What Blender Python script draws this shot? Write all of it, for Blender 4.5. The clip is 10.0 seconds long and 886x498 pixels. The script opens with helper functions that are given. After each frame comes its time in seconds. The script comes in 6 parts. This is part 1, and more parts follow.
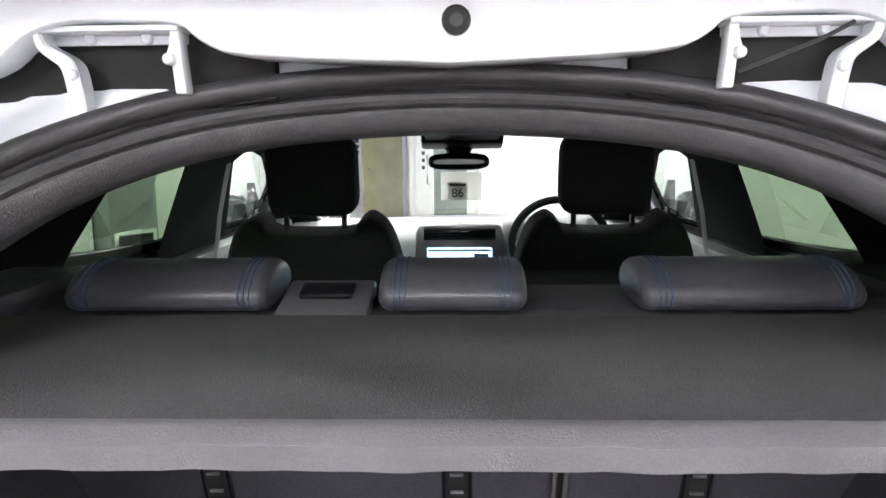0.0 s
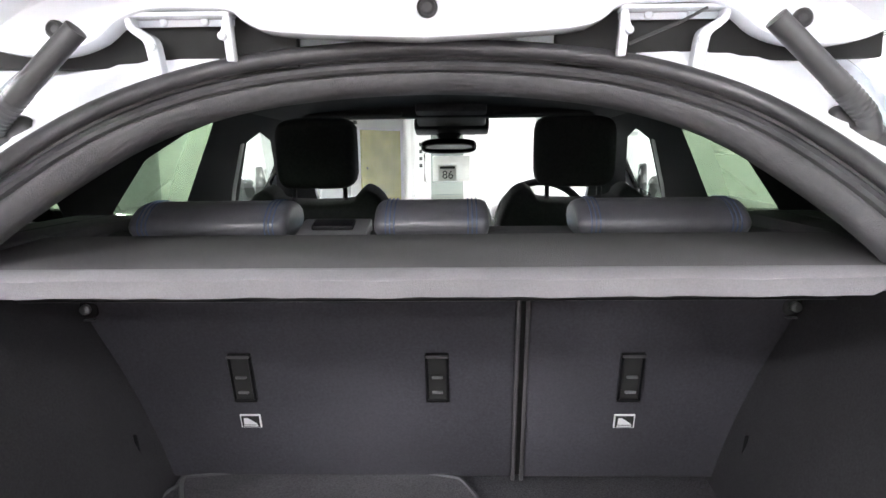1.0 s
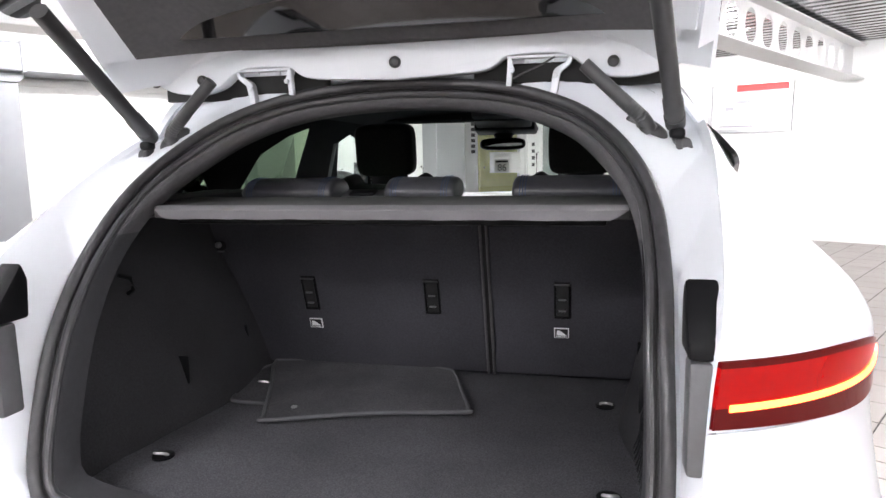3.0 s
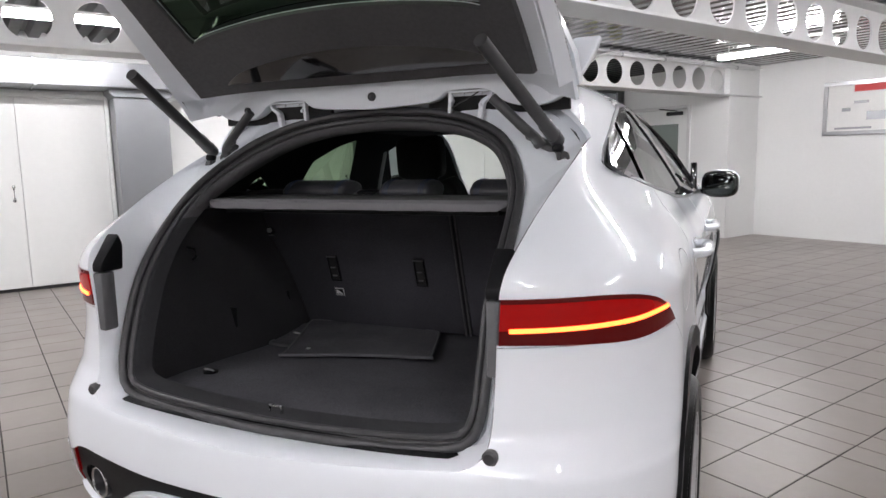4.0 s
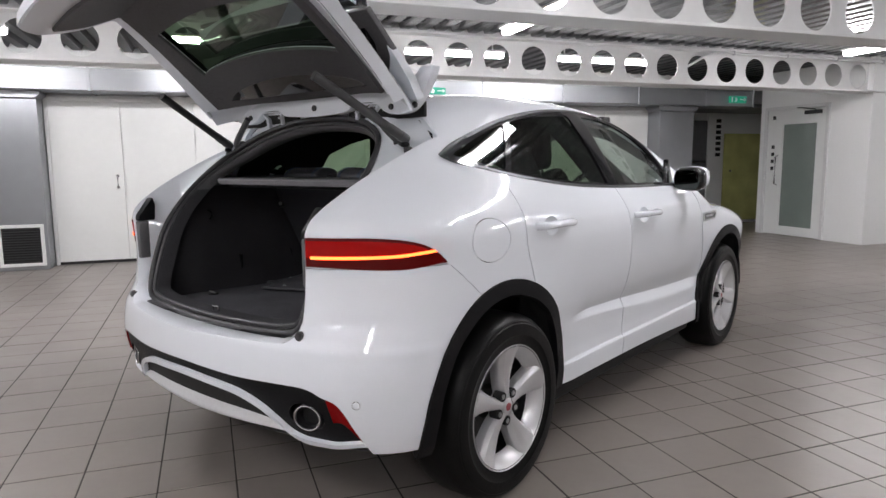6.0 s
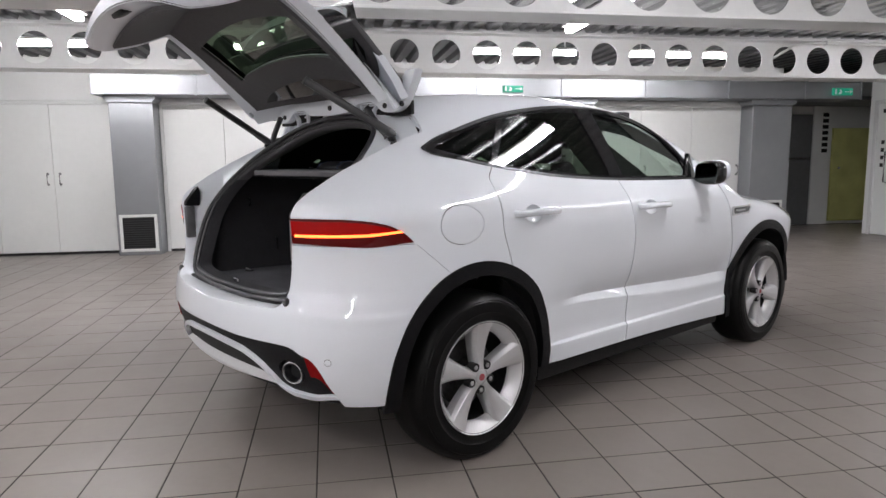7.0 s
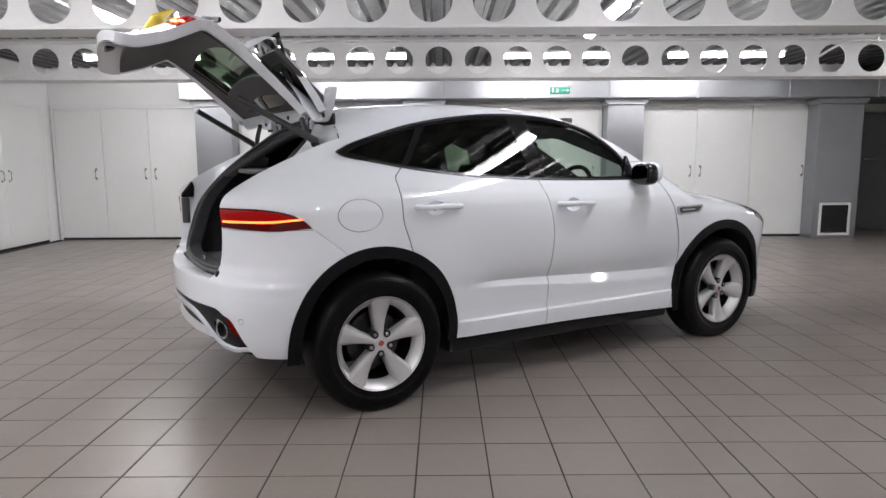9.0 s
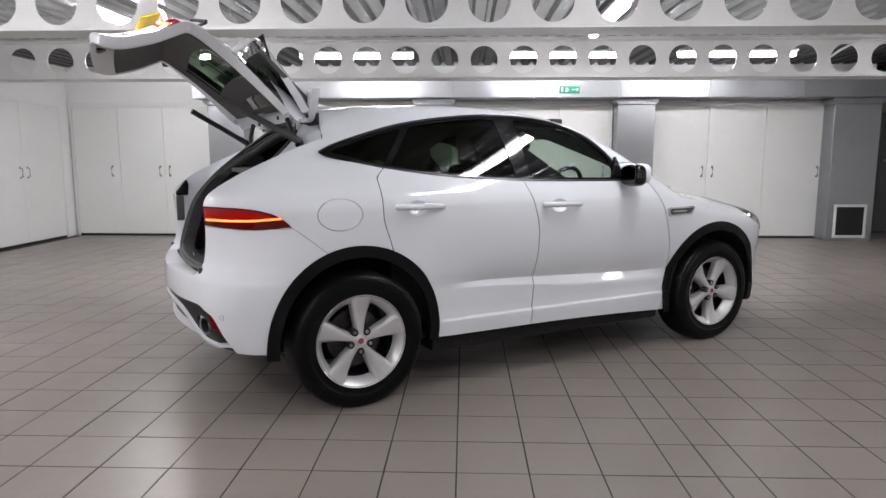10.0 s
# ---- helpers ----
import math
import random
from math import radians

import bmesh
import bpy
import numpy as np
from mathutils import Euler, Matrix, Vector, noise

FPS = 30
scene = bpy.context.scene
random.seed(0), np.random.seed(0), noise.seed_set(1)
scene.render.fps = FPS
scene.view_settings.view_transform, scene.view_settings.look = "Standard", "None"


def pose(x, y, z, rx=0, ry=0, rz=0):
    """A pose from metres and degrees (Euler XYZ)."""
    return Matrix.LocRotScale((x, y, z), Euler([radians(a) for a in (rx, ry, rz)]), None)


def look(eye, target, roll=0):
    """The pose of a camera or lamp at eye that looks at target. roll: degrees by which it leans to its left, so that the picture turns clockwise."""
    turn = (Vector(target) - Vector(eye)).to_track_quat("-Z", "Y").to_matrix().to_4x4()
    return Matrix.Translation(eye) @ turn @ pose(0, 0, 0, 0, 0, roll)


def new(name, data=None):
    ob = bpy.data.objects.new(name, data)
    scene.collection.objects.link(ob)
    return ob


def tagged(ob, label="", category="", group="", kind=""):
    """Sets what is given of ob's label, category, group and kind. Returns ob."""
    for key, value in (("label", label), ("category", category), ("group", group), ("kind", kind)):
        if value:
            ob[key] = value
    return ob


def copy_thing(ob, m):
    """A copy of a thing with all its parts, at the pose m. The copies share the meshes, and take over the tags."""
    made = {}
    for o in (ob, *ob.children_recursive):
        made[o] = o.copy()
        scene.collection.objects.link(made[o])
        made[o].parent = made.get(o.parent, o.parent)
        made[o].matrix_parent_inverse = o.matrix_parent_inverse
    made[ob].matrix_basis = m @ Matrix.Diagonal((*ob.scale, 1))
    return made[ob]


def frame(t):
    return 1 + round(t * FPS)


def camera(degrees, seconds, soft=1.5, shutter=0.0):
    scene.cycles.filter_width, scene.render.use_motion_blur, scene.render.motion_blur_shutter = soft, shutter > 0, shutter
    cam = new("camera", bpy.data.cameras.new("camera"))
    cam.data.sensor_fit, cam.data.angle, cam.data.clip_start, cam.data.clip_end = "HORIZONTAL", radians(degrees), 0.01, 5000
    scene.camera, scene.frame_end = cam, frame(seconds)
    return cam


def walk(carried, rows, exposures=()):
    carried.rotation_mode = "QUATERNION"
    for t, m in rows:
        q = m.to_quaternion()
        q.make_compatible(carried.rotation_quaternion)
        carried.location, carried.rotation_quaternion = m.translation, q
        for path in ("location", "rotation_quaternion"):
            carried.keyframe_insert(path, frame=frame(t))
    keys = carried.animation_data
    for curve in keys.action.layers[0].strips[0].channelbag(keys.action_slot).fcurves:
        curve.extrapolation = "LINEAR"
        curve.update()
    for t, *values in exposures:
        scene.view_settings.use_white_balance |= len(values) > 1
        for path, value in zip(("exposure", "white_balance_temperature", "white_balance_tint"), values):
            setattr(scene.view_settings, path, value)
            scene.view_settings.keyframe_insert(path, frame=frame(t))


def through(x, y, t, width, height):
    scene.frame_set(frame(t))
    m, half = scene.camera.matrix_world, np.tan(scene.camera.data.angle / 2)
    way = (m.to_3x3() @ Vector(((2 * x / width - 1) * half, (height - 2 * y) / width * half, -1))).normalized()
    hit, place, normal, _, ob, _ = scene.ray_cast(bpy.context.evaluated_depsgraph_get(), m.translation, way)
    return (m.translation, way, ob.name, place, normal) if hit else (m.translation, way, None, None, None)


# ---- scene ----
cam = camera(68.0, 10.0)
PATH = [
    (0, (0.009, -0.76, 1.418), (-0.048, 1.217, 1.12), -0.5),
    (0.5, (0.019, -0.894, 1.384), (-0.037, 1.084, 1.097), -0.5),
    (1, (0.045, -1.01, 1.352), (-0.009, 0.967, 1.061), -0.6),
    (1.5, (0.091, -1.106, 1.305), (0.029, 0.873, 1.025), -0.5),
    (2, (0.146, -1.186, 1.291), (-0.026, 0.786, 1.007), -0.5),
    (2.5, (0.249, -1.352, 1.304), (-0.043, 0.607, 1.022), -0.7),
    (2.7, (0.311, -1.45, 1.317), (-0.029, 0.5, 1.033), -0.9),
    (3.8, (0.895, -1.856, 1.335), (0.134, -0.025, 1.066), -1.1),
    (4, (1.025, -1.926, 1.337), (0.215, -0.117, 1.069), -1.2),
    (4.5, (1.338, -1.996, 1.349), (0.395, -0.253, 1.079), -1.1),
    (5, (1.675, -2.044, 1.341), (0.582, -0.39, 1.074), -1.1),
    (6.3, (2.486, -2.035, 1.285), (1.142, -0.578, 1.023), -0.5),
    (6.5, (2.609, -2.015, 1.278), (1.202, -0.617, 1.018), -0.6),
    (7, (2.883, -1.877, 1.268), (1.373, -0.592, 1.002), -0.6),
    (7.5, (3.199, -1.759, 1.271), (1.629, -0.55, 1.003), -0.5),
    (8, (3.456, -1.617, 1.276), (1.813, -0.508, 1.006), -0.5),
    (8.5, (3.695, -1.491, 1.279), (2.006, -0.454, 1.009), -0.5),
    (9, (3.899, -1.385, 1.285), (2.192, -0.378, 1.013), -0.3),
    (9.5, (3.995, -1.266, 1.288), (2.274, -0.285, 1.013), -0.2),
    (10, (4.036, -1.212, 1.297), (2.297, -0.264, 1.02), -0.0),
]
EXPOSURES = [(0.0, 2.32), (0.5, 2.45), (1.0, 2.65), (1.5, 3.1), (2.0, 3.12), (2.5, 2.42), (2.7, 2.15), (3.8, 0.8), (4.0, 0.65), (4.5, 0.52), (5.2, 0.45), (6.5, 0.45), (10.0, 0.38)]
walk(cam, [(t, look(eye, target, roll)) for t, eye, target, roll in PATH], EXPOSURES)

# ================= light of the hall =================
world = bpy.data.worlds.new("world")
scene.world = world
world.use_nodes = True
world.node_tree.nodes["Background"].inputs[0].default_value = (0.9, 0.95, 1.0, 1)
world.node_tree.nodes["Background"].inputs[1].default_value = 0.05

TURN = radians(59.5)                       # the hall stands askew to the car
HALL = Matrix.Rotation(TURN, 4, "Z")


# ================= mesh tools =================
def solid(name, V, F, mat, parent=None, label="", smooth=True, sharp=35):
    """One mesh object from vertices and faces, under a parent if there is one."""
    me = bpy.data.meshes.new(name)
    me.from_pydata([tuple(v) for v in V], [], [tuple(int(i) for i in f) for f in F])
    me.update()
    if smooth and len(me.polygons):
        me.polygons.foreach_set("use_smooth", [True] * len(me.polygons))
        me.set_sharp_from_angle(angle=radians(sharp))
    me.materials.append(mat)
    ob = new(name, me)
    if parent is not None:
        ob.parent = parent
    if label:
        ob["label"] = label
    return ob


def part(name, bm, mat, parent, label="", smooth=True):
    """A bmesh as one mesh object under a thing or a part."""
    me = bpy.data.meshes.new(name)
    bm.to_mesh(me)
    bm.free()
    if smooth and len(me.polygons):
        me.polygons.foreach_set("use_smooth", [True] * len(me.polygons))
        me.set_sharp_from_angle(angle=radians(32))
    me.materials.append(mat)
    ob = new(name, me)
    if parent is not None:
        ob.parent = parent
    if label:
        ob["label"] = label
    return ob


def thing(name, label, category, m=Matrix.Identity(4), group="", kind=""):
    ob = new(name)
    ob.empty_display_size = 0.1
    ob.matrix_basis = m
    return tagged(ob, label, category, group, kind)


def car_part(name, label):
    """A part of the car that has pieces of its own."""
    ob = new(name)
    ob.empty_display_size = .1
    ob.parent = bpy.data.objects["car"]
    ob["label"] = label
    return ob


def block(x0, x1, y0, y1, z0, z1, bevel=0.0, segments=2, bm=None):
    """A box between these planes, its edges rounded."""
    own = bmesh.new()
    m = Matrix.Translation(((x0 + x1) / 2, (y0 + y1) / 2, (z0 + z1) / 2)) @ Matrix.Diagonal((x1 - x0, y1 - y0, z1 - z0, 1))
    bmesh.ops.create_cube(own, size=1, matrix=m)
    if bevel > 0:
        bmesh.ops.bevel(own, geom=own.edges[:], offset=bevel, segments=segments, profile=.5, affect="EDGES")
    if bm is None:
        return own
    join(bm, own)
    return bm


def join(bm, other):
    me = bpy.data.meshes.new("tmp")
    other.to_mesh(me)
    other.free()
    bm.from_mesh(me)
    bpy.data.meshes.remove(me)
    return bm


def prism(outline, a, b, axis="x", bevel=0.0, segments=2):
    """An outline in the two other axes, drawn out from a to b along an axis."""
    bm = bmesh.new()
    put = {"x": lambda p, q, s: (s, p, q), "y": lambda p, q, s: (p, s, q), "z": lambda p, q, s: (p, q, s)}[axis]
    lo = [bm.verts.new(put(p, q, a)) for p, q in outline]
    hi = [bm.verts.new(put(p, q, b)) for p, q in outline]
    n = len(lo)
    bm.faces.new(lo[::-1])
    bm.faces.new(hi)
    for i in range(n):
        bm.faces.new((lo[i], lo[(i + 1) % n], hi[(i + 1) % n], hi[i]))
    bmesh.ops.recalc_face_normals(bm, faces=bm.faces[:])
    if bevel > 0:
        bmesh.ops.bevel(bm, geom=bm.edges[:], offset=bevel, segments=segments, profile=.5, affect="EDGES")
    return bm


def smooth_line(points, n=8, closed=False):
    """Many points on a soft line through a few."""
    P = np.array(points, float)
    if closed:
        P = np.vstack([P[-1], P, P[0], P[1]])
    else:
        P = np.vstack([2 * P[0] - P[1], P, 2 * P[-1] - P[-2]])
    out = []
    for i in range(1, len(P) - 2):
        for k in range(n):
            t = k / n
            a, b, c, d = P[i - 1], P[i], P[i + 1], P[i + 2]
            out.append(.5 * (2 * b + (c - a) * t + (2 * a - 5 * b + 4 * c - d) * t * t + (3 * b - a - 3 * c + d) * t ** 3))
    if not closed:
        out.append(P[-2])
    return np.array(out)


def tube(path, radius, sides=10, closed=False, flat=1.0, up=(0, 0, 1), bm=None):
    """A round (or, with flat, oval) bar along a path. radius: one number or one for each point."""
    own = bm if bm is not None else bmesh.new()
    P = np.array(path, float)
    R = np.broadcast_to(radius, (len(P),))
    rings = []
    for i, p in enumerate(P):
        a = P[(i - 1) % len(P)] if (closed or i) else P[i]
        b = P[(i + 1) % len(P)] if (closed or i < len(P) - 1) else P[i]
        t = Vector(b - a).normalized()
        s = t.cross(Vector(up))
        if s.length < 1e-4:
            s = t.cross(Vector((1, 0, 0)))
        s.normalize()
        w = s.cross(t)
        rings.append([own.verts.new(Vector(p) + (s * math.cos(q) + w * math.sin(q) * flat) * R[i])
                      for q in (2 * math.pi * k / sides for k in range(sides))])
    n = len(rings)
    for i in range(n if closed else n - 1):
        r, q = rings[i], rings[(i + 1) % n]
        for k in range(sides):
            own.faces.new((r[k], r[(k + 1) % sides], q[(k + 1) % sides], q[k]))
    if not closed:
        own.faces.new(rings[0][::-1])
        own.faces.new(rings[-1])
    bmesh.ops.recalc_face_normals(own, faces=own.faces[:])
    return own


def lathe(profile, sides=48, axis="x", centre=(0, 0, 0), bm=None, caps=True):
    """A profile of (radius, along) spun about an axis through the centre."""
    own = bm if bm is not None else bmesh.new()
    rings = []
    c = Vector(centre)
    for r, a in profile:
        ring = []
        for k in range(sides):
            q = 2 * math.pi * k / sides
            p = {"x": (a, r * math.cos(q), r * math.sin(q)), "y": (r * math.cos(q), a, r * math.sin(q)), "z": (r * math.cos(q), r * math.sin(q), a)}[axis]
            ring.append(own.verts.new(c + Vector(p)))
        rings.append(ring)
    for r, q in zip(rings, rings[1:]):
        for k in range(sides):
            own.faces.new((r[k], r[(k + 1) % sides], q[(k + 1) % sides], q[k]))
    for ring, (r, a) in () if not caps else ((rings[0], profile[0]), (rings[-1], profile[-1])):
        if r > 1e-4:
            own.faces.new(ring)
    bmesh.ops.remove_doubles(own, verts=own.verts[:], dist=1e-5)
    bmesh.ops.recalc_face_normals(own, faces=own.faces[:])
    return own


def cushion(size, bulge=.25, seg=10, power=4.0):
    """A stuffed block about the origin: a superellipsoid with its faces swollen."""
    bm = bmesh.new()
    bmesh.ops.create_cube(bm, size=2)
    bmesh.ops.subdivide_edges(bm, edges=bm.edges[:], cuts=seg, use_grid_fill=True)
    for v in bm.verts:
        p = np.array(v.co)
        r = (np.abs(p) ** power).sum() ** (1 / power)
        v.co = Vector(p / r * np.array(size) / 2)
    return bm


def moved(bm, m):
    bm.transform(m)
    return bm


# ================= materials =================
def material(name, colour, rough=.5, metal=0.0, coat=0.0, noise_scale=0.0, noise_amount=0.0, bump=0.0, bump_scale=200.0,
             second=0.0, second_scale=3.0, rough_vary=0.0, spec=.5, emit=None, power=0.0, vary=0.0, rough_scale=6, placed=False):
    m = bpy.data.materials.new(name)
    m.use_nodes = True
    nt = m.node_tree
    b = nt.nodes["Principled BSDF"]
    b.inputs["Base Color"].default_value = (*colour, 1)
    b.inputs["Roughness"].default_value = rough
    b.inputs["Metallic"].default_value = metal
    b.inputs["Coat Weight"].default_value = coat
    b.inputs["Coat Roughness"].default_value = .04
    b.inputs["Specular IOR Level"].default_value = spec
    if emit:
        b.inputs["Emission Color"].default_value = (*emit, 1)
        b.inputs["Emission Strength"].default_value = power
    where = nt.nodes.new("ShaderNodeNewGeometry").outputs["Position"] if placed else nt.nodes.new("ShaderNodeTexCoord").outputs["Object"]
    last = None

    def grain(scale, detail=4.0):
        n = nt.nodes.new("ShaderNodeTexNoise")
        n.inputs["Scale"].default_value, n.inputs["Detail"].default_value = scale, detail
        nt.links.new(where, n.inputs["Vector"])
        return n.outputs["Fac"]

    def scaled(socket, low, high):
        r = nt.nodes.new("ShaderNodeMapRange")
        r.inputs["From Min"].default_value, r.inputs["From Max"].default_value = .3, .7
        r.inputs["To Min"].default_value, r.inputs["To Max"].default_value = low, high
        nt.links.new(socket, r.inputs["Value"])
        return r.outputs["Result"]

    factors = []
    if noise_amount:
        factors.append(scaled(grain(noise_scale), 1 - noise_amount, 1 + noise_amount))
    if second:
        factors.append(scaled(grain(second_scale, 3), 1 - second, 1 + second))
    if vary:
        info = nt.nodes.new("ShaderNodeObjectInfo")
        r = nt.nodes.new("ShaderNodeMapRange")
        r.inputs["To Min"].default_value, r.inputs["To Max"].default_value = 1 - vary, 1 + vary
        nt.links.new(info.outputs["Random"], r.inputs["Value"])
        factors.append(r.outputs["Result"])
    if factors:
        rgb = nt.nodes.new("ShaderNodeRGB")
        rgb.outputs[0].default_value = (*colour, 1)
        last = rgb.outputs[0]
        for f in factors:
            mix = nt.nodes.new("ShaderNodeVectorMath")
            mix.operation = "SCALE"
            nt.links.new(last, mix.inputs[0])
            nt.links.new(f, mix.inputs["Scale"])
            last = mix.outputs[0]
        nt.links.new(last, b.inputs["Base Color"])
    if rough_vary:
        nt.links.new(scaled(grain(rough_scale, 5), rough - rough_vary, rough + rough_vary), b.inputs["Roughness"])
    if bump:
        bu = nt.nodes.new("ShaderNodeBump")
        bu.inputs["Strength"].default_value, bu.inputs["Distance"].default_value = bump, .002
        nt.links.new(grain(bump_scale, 3), bu.inputs["Height"])
        nt.links.new(bu.outputs["Normal"], b.inputs["Normal"])
    return m


def glass(name, tint, gloss=.06):
    """A thin pane: it lets the view through, tinted, and mirrors more towards its edges."""
    m = bpy.data.materials.new(name)
    m.use_nodes = True
    nt = m.node_tree
    nt.nodes.clear()
    out, mix = nt.nodes.new("ShaderNodeOutputMaterial"), nt.nodes.new("ShaderNodeMixShader")
    clear, shine, edge = nt.nodes.new("ShaderNodeBsdfTransparent"), nt.nodes.new("ShaderNodeBsdfGlossy"), nt.nodes.new("ShaderNodeLayerWeight")
    power, gain = nt.nodes.new("ShaderNodeMath"), nt.nodes.new("ShaderNodeMath")
    clear.inputs["Color"].default_value = (*tint, 1)
    shine.inputs["Roughness"].default_value = .01
    edge.inputs["Blend"].default_value = .5
    power.operation, power.inputs[1].default_value = "POWER", 4.0
    gain.operation, gain.inputs[1].default_value, gain.inputs[2].default_value = "MULTIPLY_ADD", .85, gloss
    nt.links.new(edge.outputs["Facing"], power.inputs[0])
    nt.links.new(power.outputs[0], gain.inputs[0])
    nt.links.new(gain.outputs[0], mix.inputs[0])
    nt.links.new(clear.outputs[0], mix.inputs[1])
    nt.links.new(shine.outputs[0], mix.inputs[2])
    nt.links.new(mix.outputs[0], out.inputs[0])
    return m


